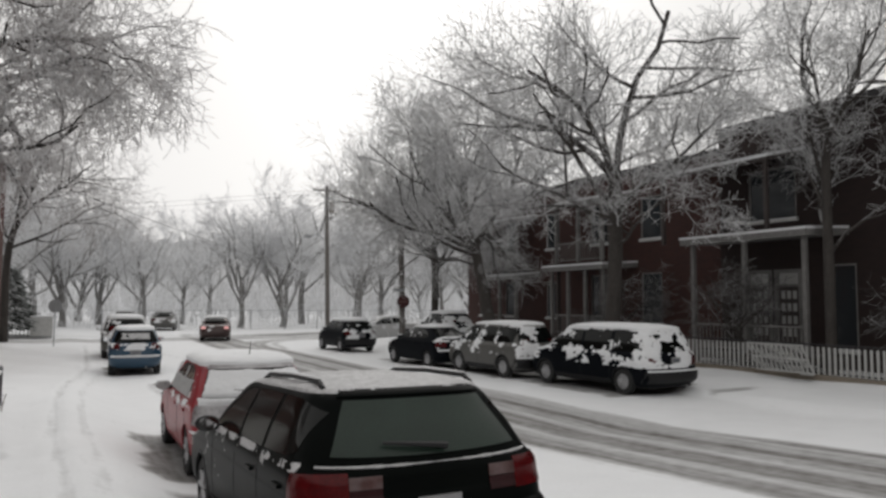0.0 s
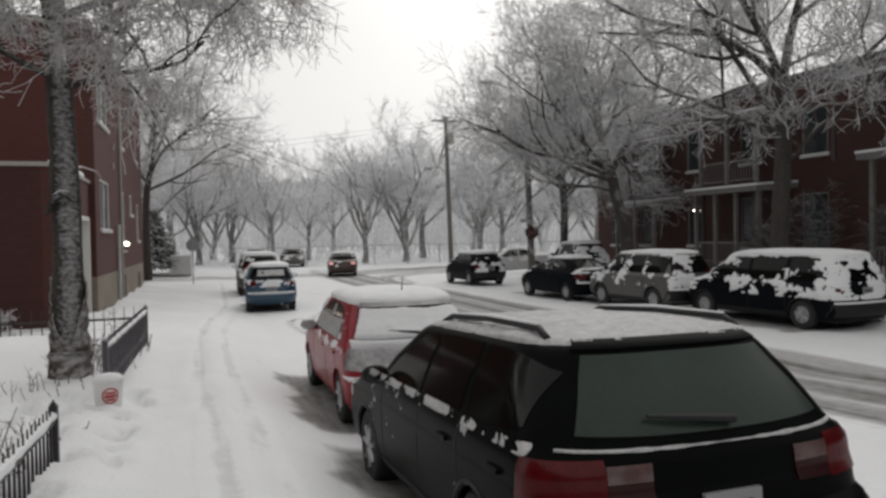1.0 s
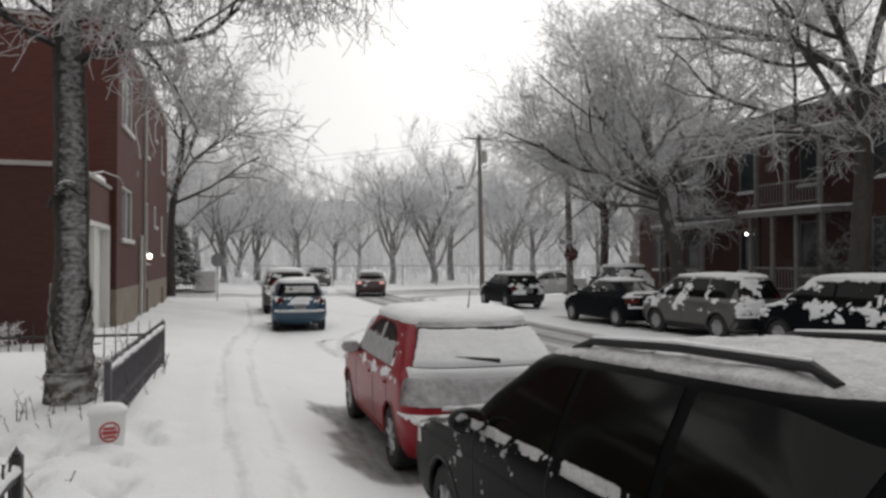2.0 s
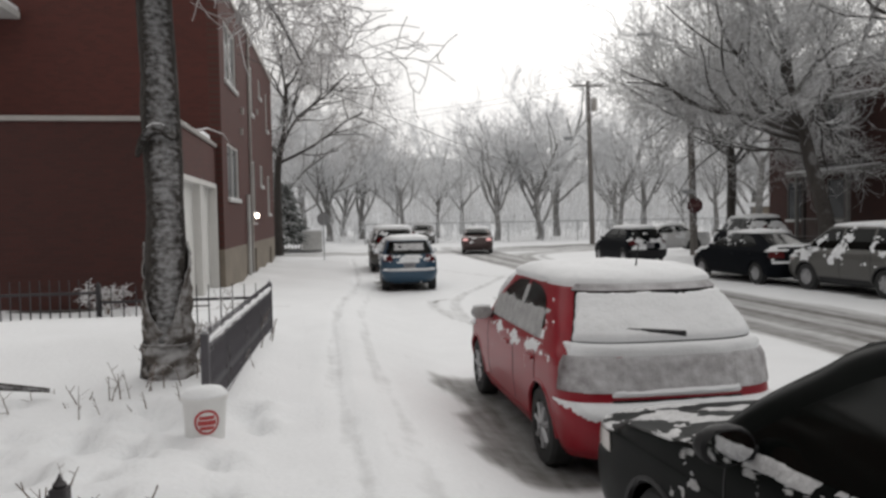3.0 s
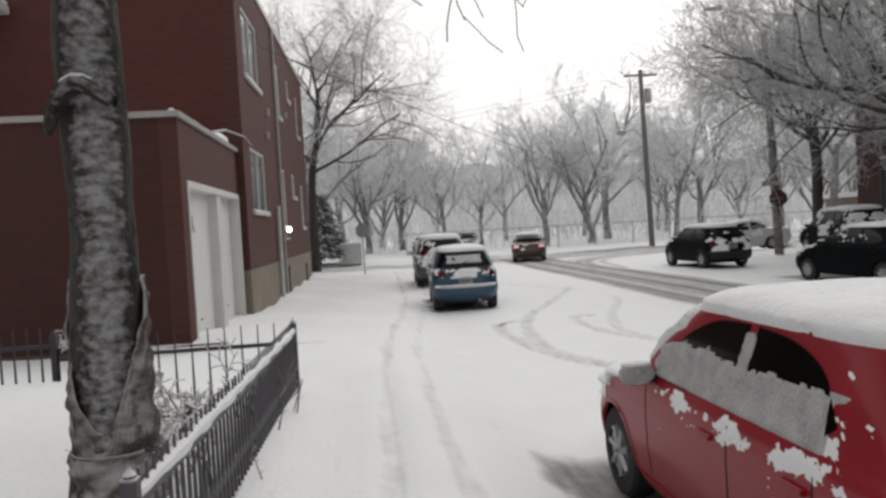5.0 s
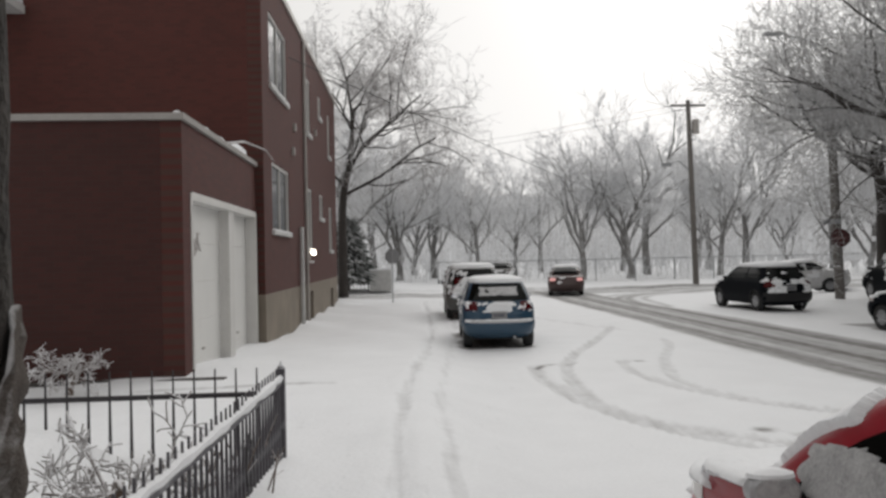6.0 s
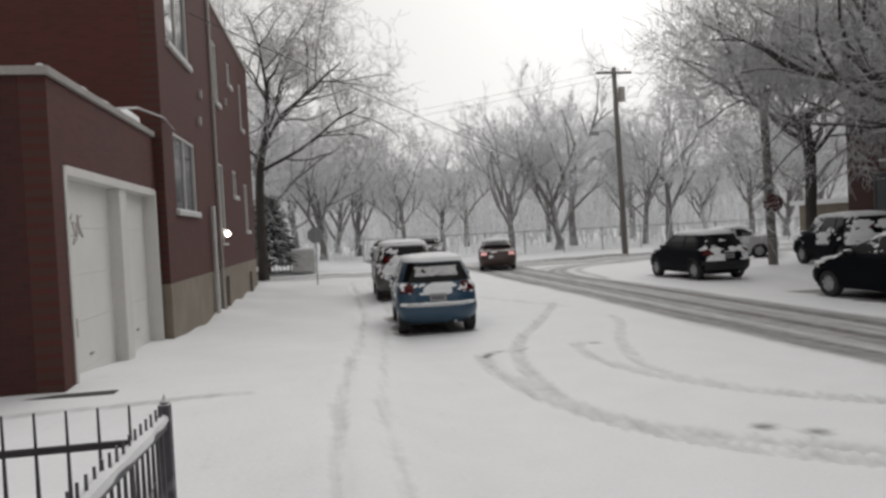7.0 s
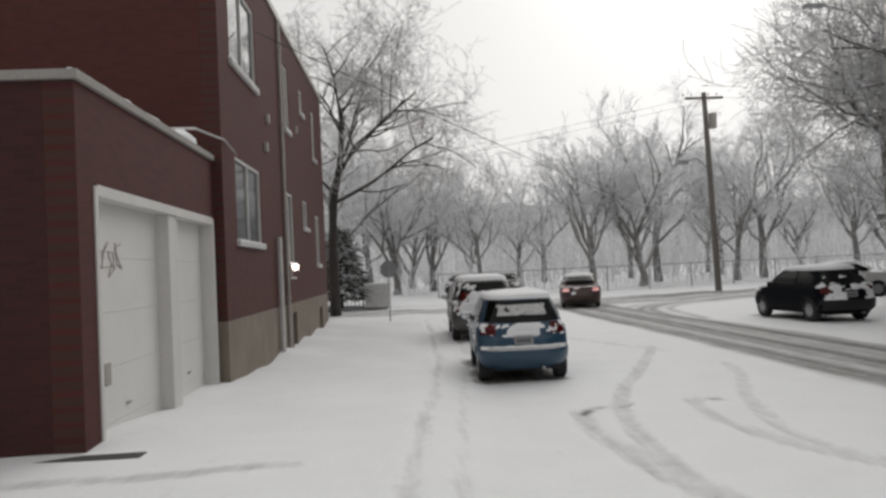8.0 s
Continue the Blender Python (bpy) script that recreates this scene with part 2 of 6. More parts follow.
def ground_material():
    m = material("snow_and_slush", (0.75, 0.76, 0.775), 0.75, 0, 0.045, 1.4, 0.35, 26)
    n, l = m.node_tree.nodes, m.node_tree.links
    b = n["Principled BSDF"]
    snow = b.inputs["Base Color"].links[0].from_socket
    at, tc, mp, noi, grit = (n.new("ShaderNode" + k) for k in ("Attribute", "TexCoord", "Mapping", "TexNoise", "TexNoise"))
    at.attribute_name = "wear"
    mp.inputs["Scale"].default_value = (5, 0.5, 1)
    noi.inputs["Scale"].default_value, noi.inputs["Detail"].default_value = 1.5, 6
    grit.inputs["Scale"].default_value, grit.inputs["Detail"].default_value = 5, 6
    l.new(tc.outputs["Object"], mp.inputs["Vector"]), l.new(mp.outputs["Vector"], noi.inputs["Vector"])
    l.new(tc.outputs["Object"], grit.inputs["Vector"])
    s1 = n.new("ShaderNodeMath")
    s1.operation = "MULTIPLY_ADD"
    l.new(noi.outputs["Fac"], s1.inputs[0])
    s1.inputs[1].default_value = 0.5
    l.new(at.outputs["Fac"], s1.inputs[2])
    s2 = n.new("ShaderNodeMath")
    s2.operation = "MULTIPLY_ADD"
    l.new(grit.outputs["Fac"], s2.inputs[0])
    s2.inputs[1].default_value = 0.35
    l.new(s1.outputs[0], s2.inputs[2])
    mr = n.new("ShaderNodeMapRange")
    mr.inputs["From Min"].default_value, mr.inputs["From Max"].default_value = 0.52, 1.35
    l.new(s2.outputs[0], mr.inputs["Value"])
    mix = n.new("ShaderNodeMix")
    mix.data_type = "RGBA"
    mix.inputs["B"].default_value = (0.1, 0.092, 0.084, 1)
    l.new(mr.outputs["Result"], mix.inputs["Factor"]), l.new(snow, mix.inputs["A"])
    l.new(mix.outputs["Result"], b.inputs["Base Color"])
    return m


GROUND_MAT = ground_material()


for m in (PAINT_BLACK, PAINT_DARK):  # dull winter film over the paint
    m.node_tree.nodes["Principled BSDF"].inputs["IOR"].default_value = 1.08


# ---------------------------------------------------------------- mesh helpers
def mesh_object(name, verts, faces, mat, parent=None, label="", smooth=True, angle=40):
    me = bpy.data.meshes.new(name)
    me.from_pydata([tuple(v) for v in verts], [], faces)
    me.materials.append(mat)
    if smooth:
        me.shade_smooth()
        me.set_sharp_from_angle(angle=radians(angle))
    ob = new(name, me)
    if parent:
        ob.parent = parent
    if label:
        ob["label"] = label
    return ob


def part(name, bm, mat, parent=None, label="", smooth=False, angle=40):
    me = bpy.data.meshes.new(name)
    bm.to_mesh(me)
    bm.free()
    me.materials.append(mat)
    if smooth:
        me.shade_smooth()
        me.set_sharp_from_angle(angle=radians(angle))
    ob = new(name, me)
    if parent:
        ob.parent = parent
    if label:
        ob["label"] = label
    return ob


def empty(name, m=None):
    ob = new(name)
    ob.empty_display_size = 0.2
    if m is not None:
        ob.matrix_basis = m
    return ob


def box(bm, x0, x1, y0, y1, z0, z1, bevel=0.0):
    vs = [bm.verts.new((x, y, z)) for x in (x0, x1) for y in (y0, y1) for z in (z0, z1)]
    fs = [bm.faces.new([vs[i] for i in q]) for q in ((0, 1, 3, 2), (4, 6, 7, 5), (0, 4, 5, 1), (2, 3, 7, 6), (0, 2, 6, 4), (1, 5, 7, 3))]
    if bevel:
        es = {e for f in fs for e in f.edges}
        bmesh.ops.bevel(bm, geom=list(es), offset=bevel, segments=2, profile=0.6, affect="EDGES")
    return bm


def boxes(*rows, bevel=0.0):
    bm = bmesh.new()
    for r in rows:
        box(bm, *r, bevel=bevel)
    return bm


def tube_data(pts, radii, sides, verts, faces, cap=True):
    """Adds a tapered tube along pts to the lists."""
    pts = [Vector(p) for p in pts]
    start = len(verts)
    for i, p in enumerate(pts):
        d = (pts[min(i + 1, len(pts) - 1)] - pts[max(i - 1, 0)])
        d = d.normalized() if d.length > 1e-9 else Vector((0, 0, 1))
        a = d.cross(Vector((0.31, 0.95, 0.05)) if abs(d.y) < 0.9 else Vector((1, 0, 0))).normalized()
        b = d.cross(a)
        for k in range(sides):
            w = 2 * math.pi * k / sides
            verts.append(p + (a * math.cos(w) + b * math.sin(w)) * radii[i])
    for i in range(len(pts) - 1):
        for k in range(sides):
            q = start + i * sides
            faces.append((q + k, q + (k + 1) % sides, q + sides + (k + 1) % sides, q + sides + k))
    if cap:
        faces.append(tuple(range(start + sides - 1, start - 1, -1)))
        e = start + (len(pts) - 1) * sides
        faces.append(tuple(range(e, e + sides)))


def tube(name, pts, radii, sides, mat, parent=None, label=""):
    v, f = [], []
    if isinstance(radii, (int, float)):
        radii = [radii] * len(pts)
    tube_data(pts, radii, sides, v, f)
    return mesh_object(name, v, f, mat, parent, label)


def lathe(profile, sides, axis="z", centre=(0, 0, 0)):
    """Turns (radius, height) rows round an axis; returns vertices and faces."""
    v, f = [], []
    for r, h in profile:
        for k in range(sides):
            w = 2 * math.pi * k / sides
            a, b = r * math.cos(w), r * math.sin(w)
            p = (a, b, h) if axis == "z" else (h, a, b)
            v.append((p[0] + centre[0], p[1] + centre[1], p[2] + centre[2]))
    for i in range(len(profile) - 1):
        for k in range(sides):
            q = i * sides
            f.append((q + k, q + (k + 1) % sides, q + sides + (k + 1) % sides, q + sides + k))
    return v, f


def step(a, b, x):
    t = np.clip((x - a) / (b - a), 0, 1)
    return t * t * (3 - 2 * t)


# ---------------------------------------------------------------- ground
def level(x, y):
    """Height of the snow surface: road at 0, raised pavement on the building's side."""
    x, y = np.asarray(x, float), np.asarray(y, float)
    hill = 0.05 * np.clip(10.5 - y, 0, 30)
    bank = (0.42 - 0.1 * step(17, 21, y) - 0.27 * step(20, 30, y)) * step(2.0, 0.5, x)
    drift = 0.04 * step(-1.2, -2.6, x) * step(19, 21, y) * step(27.5, 24, y) * (0.6 + 0.4 * np.sin(y * 1.3)) + (0.1 + 0.06 * np.sin(y * 1.9)) * step(-1.0, -2.3, x) * step(26, 29, y) * step(46, 40, y)
    yard = 0.12 * step(0.0, -0.6, x) * step(16.5, 14.5, y)
    yard = yard + 0.27 * step(-1.6, -2.1, x) * step(11.6, 13.4, y) * step(15.3, 14.9, y)
    far_walk = 0.16 * step(14.6, 15.0, x) * step(41, 39.5, y) + 0.15 * step(18.8, 19.6, x) * step(41, 39.5, y)
    park = 0.16 * step(49.5, 50.0, y + 0.06 * (x - 8))
    lumps = 0.035 * np.sin(x * 1.7 + 0.6 * np.sin(y * 1.1)) * np.sin(y * 1.3 + 0.8 * np.sin(x * 0.9))
    lumps = lumps * (1 - step(1.5, 2.5, x) * step(14.5, 13, x)) * step(140, 40, np.hypot(x, y))
    return hill + bank + drift + yard + far_walk + park + lumps


TRACKS = [  # points, half width, depth, wear
    ([(0.55, 0.0), (0.55, 5.0), (0.5, 9.3), (0.36, 12.4), (0.42, 16.9), (0.56, 19.6), (0.97, 24.2), (1.31, 30.6), (1.5, 42)], 0.07, 0.035, 0.22),
    ([(0.95, 0.0), (0.95, 5.0), (0.9, 9.2), (0.82, 12.3), (0.82, 16.8), (1.02, 19.9), (1.4, 24.2), (1.98, 30.3), (2.2, 42)], 0.07, 0.02, 0.16),
    ([(2.75, 22.3), (2.68, 21.2), (2.7, 20.4), (2.87, 19.1), (3.2, 17.9), (3.9, 16.8), (5.0, 15.9), (6.6, 15.1)], 0.12, 0.03, 0.3),
    ([(6.1, 29.0), (5.87, 28.3), (4.7, 25.6), (3.81, 23.7), (3.25, 21.8), (3.02, 19.6), (3.2, 18.3), (3.8, 17.3), (5.0, 16.3)], 0.12, 0.03, 0.3),
    ([(4.47, 22.76), (4.3, 21.6), (4.33, 21.09), (4.5, 20.0), (5.2, 18.6), (6.6, 17.2)], 0.11, 0.025, 0.28),
    ([(6.5, 26.0), (6.13, 24.66), (5.4, 23.0), (5.04, 21.94), (4.75, 20.6), (4.9, 19.4), (5.6, 18.3), (6.8, 17.4)], 0.11, 0.025, 0.24),
    ([(4.4, 47), (4.2, 40), (4.6, 33), (6.2, 28)], 0.14, 0.02, 0.18),
]


def near_line(X, Y, pts):
    best = np.full(X.shape, 1e9)
    for (ax, ay), (bx, by) in zip(pts[:-1], pts[1:]):
        dx, dy = bx - ax, by - ay
        t = np.clip(((X - ax) * dx + (Y - ay) * dy) / (dx * dx + dy * dy), 0, 1)
        best = np.minimum(best, np.hypot(X - ax - t * dx, Y - ay - t * dy))
    return best


def smooth_line(pts, n=8):
    p = [pts[0], *pts, pts[-1]]
    out = []
    for i in range(1, len(p) - 2):
        a, b, c, d = (np.array(q, float) for q in p[i - 1:i + 3])
        for k in range(n):
            t = k / n
            out.append(tuple(0.5 * (2 * b + (c - a) * t + (2 * a - 5 * b + 4 * c - d) * t * t + (3 * b - a - 3 * c + d) * t ** 3)))
    return out + [pts[-1]]


def far_steps(start, end, first):
    out, d = [start], first
    while out[-1] < end:
        out.append(out[-1] + d)
        d *= 1.25
    return out


def build_ground():
    xs = [-v for v in reversed(far_steps(5, 900, 0.3))][:-1] + list(np.arange(-5, 12.0, 0.09)) + list(np.arange(12.0, 22.0, 0.25)) + far_steps(22, 900, 0.6)
    ys = [-v for v in reversed(far_steps(4, 900, 0.4))][:-1] + list(np.arange(-4, 30.0, 0.1)) + list(np.arange(30.0, 56.0, 0.22)) + far_steps(56, 1500, 0.8)
    X, Y = np.meshgrid(np.array(xs), np.array(ys))
    Z = level(X, Y)
    wob = 0.25 * np.sin(Y * 0.45) + 0.12 * np.sin(Y * 1.7 + 1)
    left, right = 7.35 + 0.3 * wob, 10.9 - 0.03 * np.clip(Y - 8, 0, 60) + 0.3 * wob
    road = step(left - 0.35, left + 0.25, X) * step(right + 0.35, right - 0.25, X) * step(52, 47.5, Y)
    ruts = 0.5 + 0.28 * np.sin((X - 7.3) * 5.6 + 0.4 * np.sin(Y * 0.2)) + 0.16 * np.sin((X - 7.3) * 13.1 + 0.5 * np.sin(Y * 0.31))
    wear = road * (0.42 + 0.5 * ruts)
    cross_line = 46.8 + 0.06 * (X - 8)
    cross = step(cross_line - 2.2, cross_line - 1.2, Y) * step(cross_line + 2.9, cross_line + 2.2, Y)
    wear = np.maximum(wear, cross * (0.5 + 0.25 * np.sin(Y * 4.1)) * step(-60, -3, X))
    turn = near_line(X, Y, smooth_line([(9.4, 36), (10.4, 41.5), (13.5, 44.6), (20, 45.6), (40, 47)]))
    wear = np.maximum(wear, step(1.5, 0.6, turn) * (0.45 + 0.25 * np.sin(turn * 8)))
    for pts, half, depth, amount in TRACKS:
        d = near_line(X, Y, smooth_line(pts))
        m = step(half * 1.5, half * 0.7, d)
        Z = Z - depth * m + 0.4 * depth * step(half * 2.4, half * 1.6, d) * (1 - m)
        wear = np.maximum(wear, amount * m)
    # bare road beside the red car and wagon; same dark tone under parked cars
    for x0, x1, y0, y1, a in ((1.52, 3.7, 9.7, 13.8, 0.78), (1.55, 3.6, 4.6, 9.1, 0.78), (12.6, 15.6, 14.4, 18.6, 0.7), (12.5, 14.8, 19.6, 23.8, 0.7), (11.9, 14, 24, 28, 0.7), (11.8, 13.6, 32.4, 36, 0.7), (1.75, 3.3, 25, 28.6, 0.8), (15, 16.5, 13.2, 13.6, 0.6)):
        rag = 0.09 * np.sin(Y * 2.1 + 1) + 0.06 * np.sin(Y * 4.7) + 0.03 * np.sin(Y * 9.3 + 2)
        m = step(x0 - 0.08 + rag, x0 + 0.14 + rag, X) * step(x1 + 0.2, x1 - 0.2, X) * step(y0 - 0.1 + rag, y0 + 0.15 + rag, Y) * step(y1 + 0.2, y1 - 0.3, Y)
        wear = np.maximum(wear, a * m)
    # a thin dark band across the driveway snow before the garage
    wear = np.maximum(wear, 0.34 * np.exp(-(((Y - 18.9 + 0.12 * np.sin(X * 3)) / 0.16) ** 4)) * step(-3.2, -2.6, X) * step(-0.2, -0.7, X))
    # scuffed footprints in the yard
    rng = random.Random(5)
    for _ in range(150):
        px, py = rng.uniform(-3.4, -0.25), rng.uniform(6.2, 11.2)
        m = np.exp(-(((X - px) / 0.09) ** 2 + ((Y - py) / 0.13) ** 2))
        Z = Z - 0.085 * m + 0.05 * np.exp(-(((X - px - 0.13) / 0.1) ** 2 + ((Y - py - 0.1) / 0.1) ** 2))
        wear = np.maximum(wear, 0.3 * m * (py < 9.5))
    for px, py, a in ((2.85, 22.25, 1.0), (3.1, 22.45, 0.7), (3.5, 22.6, 0.7), (4.75, 22.6, 0.7), (1.55, 10.2, 0.8), (1.7, 10.6, 0.8), (4.4, 17.3, 0.9), (4.75, 17.0, 0.8)):
        wear = np.maximum(wear, a * np.exp(-(((X - px) / 0.12) ** 2 + ((Y - py) / 0.12) ** 2)))
    ny, nx = X.shape
    verts = np.stack([X.ravel(), Y.ravel(), Z.ravel()], 1)
    idx = np.arange(nx * ny).reshape(ny, nx)
    quads = np.stack([idx[:-1, :-1].ravel(), idx[:-1, 1:].ravel(), idx[1:, 1:].ravel(), idx[1:, :-1].ravel()], 1)
    me = bpy.data.meshes.new("ground")
    me.from_pydata(verts.tolist(), [], quads.tolist())
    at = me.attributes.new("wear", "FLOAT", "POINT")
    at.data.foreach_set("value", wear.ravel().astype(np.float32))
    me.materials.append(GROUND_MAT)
    me.shade_smooth()
    tagged(new("ground", me), "snow-covered street and pavement with slushy ruts and tyre tracks", "ground", kind="structure")


build_ground()


# ---------------------------------------------------------------- cars
def smooth_interp(x, xs, ys):
    """Monotone cubic through the points, so that no panel overshoots."""
    h, d = np.diff(xs), np.diff(ys) / np.diff(xs)
    m = np.zeros(len(xs))
    m[0], m[-1] = d[0], d[-1]
    for k in range(1, len(xs) - 1):
        if d[k - 1] * d[k] > 0:
            w1, w2 = 2 * h[k] + h[k - 1], h[k] + 2 * h[k - 1]
            m[k] = (w1 + w2) / (w1 / d[k - 1] + w2 / d[k])
    i = int(np.clip(np.searchsorted(xs, x) - 1, 0, len(xs) - 2))
    t = min(1, max(0, (x - xs[i]) / h[i]))
    return ys[i] * (1 + 2 * t) * (1 - t) ** 2 + m[i] * h[i] * t * (1 - t) ** 2 + ys[i + 1] * t * t * (3 - 2 * t) + m[i + 1] * h[i] * t * t * (t - 1)


class Shell:
    """A car's skin as a stack of rounded plan outlines from the sill to the roof.

    levels: rows (z, tail y, nose y, half width, depth of the tail's bow, depth of the nose's bow).
    A place on the skin is (z, s, side): s runs 0..1 over the tail's bow, 1..2 along the flank, 2..3 over the nose's bow."""

    def __init__(self, levels, axles, radius, power=2.7):
        self.levels, self.axles, self.radius, self.power = np.array(levels, float), axles, radius, power
        self.known = {}
        self.low, self.high = self.levels[0, 0], self.levels[-1, 0]

    def row(self, z):
        z = round(float(min(max(z, self.low), self.high)), 4)
        if z not in self.known:
            L = self.levels
            self.known[z] = tuple(smooth_interp(z, L[:, 0], L[:, k]) for k in range(1, 6))
        return self.known[z]

    def at(self, z, s, side):
        yr, yf, w, cr, cf = self.row(z)
        q = 2 / self.power
        if s < 1:
            a = s * math.pi / 2
            x, y = w * math.sin(a) ** q, yr + cr * (1 - max(0.0, math.cos(a)) ** q)
        elif s <= 2:
            x, y = w, (yr + cr) + (s - 1) * ((yf - cf) - (yr + cr))
        else:
            a = (3 - s) * math.pi / 2
            x, y = w * max(0.0, math.sin(a)) ** q, yf - cf * (1 - max(0.0, math.cos(a)) ** q)
        return Vector((side * x, y, min(max(z, self.low), self.high)))

    def s_of_y(self, z, y):
        yr, yf, w, cr, cf = self.row(z)
        p = self.power / 2
        if y < yr + cr:
            return math.acos(min(1, max(0, 1 - max(0, y - yr) / cr)) ** p) / (math.pi / 2)
        if y > yf - cf:
            return 3 - math.acos(min(1, max(0, 1 - max(0, yf - y) / cf)) ** p) / (math.pi / 2)
        return 1 + (y - yr - cr) / max(1e-6, yf - cf - yr - cr)

    def s_of_x(self, z, x, nose=False):
        w = self.row(z)[2]
        s = math.asin(min(1, (abs(x) / w)) ** (self.power / 2)) / (math.pi / 2)
        return 3 - s if nose else s

    def normal(self, z, s, side):
        e = 0.012
        a = self.at(z + e, s, side) - self.at(z - e, s, side)
        b = self.at(z, min(3, s + e), side) - self.at(z, max(0, s - e), side)
        n = a.cross(b)
        n = n.normalized() if n.length > 1e-12 else Vector((0, 0, 1))
        p, r = self.at(z, s, side), self.row(z)
        mid = Vector((0, (r[0] + r[1]) / 2, min(z, 0.75 * self.high) - 0.12))
        return n if n.dot(p - mid) >= 0 else -n

    def heights(self, gap):
        """Rows of heights, closer together where the skin lies flat."""
        out = [self.low]
        while out[-1] < self.high - 1e-4:
            z = out[-1]
            d = gap
            while d > 0.0012:
                a, b = self.row(z), self.row(z + d)
                if max(abs(a[0] - b[0]), abs(a[1] - b[1]), abs(a[2] - b[2])) < 2.2 * gap:
                    break
                d *= 0.7
            out.append(min(z + d, self.high))
        return out

    def columns(self, bow, flank):
        return [k / bow for k in range(bow)] + [1 + k / flank for k in range(flank)] + [2 + k / bow for k in range(bow + 1)]

    def arch(self, y, grow=0.045):
        for a in self.axles:
            r = self.radius + grow
            if abs(y - a) < r:
                return self.radius + math.sqrt(r * r - (y - a) ** 2)
        return 0.0

    def body(self, gap, bow, flank):
        ss = self.columns(bow, flank)
        loop = [(s, 1) for s in ss] + [(s, -1) for s in reversed(ss[1:-1])]
        zs, w, verts, faces = self.heights(gap), len(loop), [], []
        for z in zs:
            for s, side in loop:
                p = self.at(z, s, side)
                top = self.arch(p.y)
                if z < top and abs(p.x) > 0.55 * self.levels[2, 3]:
                    p = self.at(top, self.s_of_y(top, p.y), side)
                verts.append(p)
        for i in range(len(zs) - 1):
            for j in range(w):
                q = (i * w + j, i * w + (j + 1) % w, (i + 1) * w + (j + 1) % w, (i + 1) * w + j)
                if (verts[q[0]] - verts[q[3]]).length > 1e-5 or (verts[q[1]] - verts[q[2]]).length > 1e-5:
                    faces.append(q)
        faces.append(tuple((len(zs) - 1) * w + j for j in range(w)))
        return verts, faces

    def sheet(self, grid, off):
        """A raised sheet with a turned-down rim, from a grid of (z, s, side)."""
        ny, w = len(grid) - 1, len(grid[0])
        verts, faces, base = [], [], []
        for r in grid:
            for z, s, side in r:
                p, n = self.at(z, s, side), self.normal(z, s, side)
                base.append(p)
                verts.append(p + n * off)
        for i in range(ny):
            for j in range(w - 1):
                faces.append((i * w + j, i * w + j + 1, (i + 1) * w + j + 1, (i + 1) * w + j))
        n = len(verts)
        edge = [j for j in range(w)] + [i * w + w - 1 for i in range(1, ny + 1)] + [ny * w + j for j in range(w - 2, -1, -1)] + [i * w for i in range(ny - 1, 0, -1)]
        for q in edge:
            verts.append(verts[q] + (base[q] - verts[q]) * 2.0)
        for k in range(len(edge)):
            faces.append((edge[k], edge[(k + 1) % len(edge)], n + (k + 1) % len(edge), n + k))
        return verts, faces

    def flank(self, side, y0, y1, low, high, off=0.005, ny=12, nz=6):
        """Sheet on a flank between y0 and y1; low and high: heights, or rows ((y, z), ...)."""
        line = lambda r, y: r if isinstance(r, (int, float)) else float(np.interp(y, [q[0] for q in r], [q[1] for q in r]))
        grid = []
        for i in range(ny + 1):
            y = y0 + (y1 - y0) * i / ny
            a, b = line(low, y), line(high, y)
            grid.append([(z, self.s_of_y(z, y), side) for z in (a + (b - a) * k / nz for k in range(nz + 1))])
        return self.sheet(grid, off)

    def end(self, half_low, half_high, z0, z1, off=0.006, nose=False, nx=12, nz=8, bow=0.0):
        """Sheet across the tail or the nose; bow lowers its middle."""
        grid = []
        for k in range(nz + 1):
            f = k / nz
            half = half_low + (half_high - half_low) * f
            r = []
            for i in range(2 * nx + 1):
                u = i / nx - 1
                z = z0 + (z1 - z0) * f - bow * (1 - u * u) * (1 - f)
                r.append((z, self.s_of_x(z, u * half, nose), 1 if u >= 0 else -1))
            grid.append(r)
        return self.sheet(grid, off)

    def strip(self, side, x0, x1, z0, z1, off=0.008, n=6, nz=4):
        """Sheet on one side of the tail between x0 and x1."""
        return self.sheet([[(z, self.s_of_x(z, x0 + (x1 - x0) * i / n), side) for z in (z0 + (z1 - z0) * k / nz for k in range(nz + 1))] for i in range(n + 1)], off)

    def corner(self, side, x0, y1, z0, z1, off=0.008, n=12, nz=5, slant=0.0):
        """Sheet from x0 on the tail round the corner to y1 on the flank."""
        grid = []
        for i in range(n + 1):
            r = []
            for k in range(nz + 1):
                z = z0 + (z1 - z0) * k / nz
                a, b = self.s_of_x(z, x0 + slant * k / nz), self.s_of_y(z, y1)
                r.append((z, a + (b - a) * i / n, side))
            grid.append(r)
        return self.sheet(grid, off)


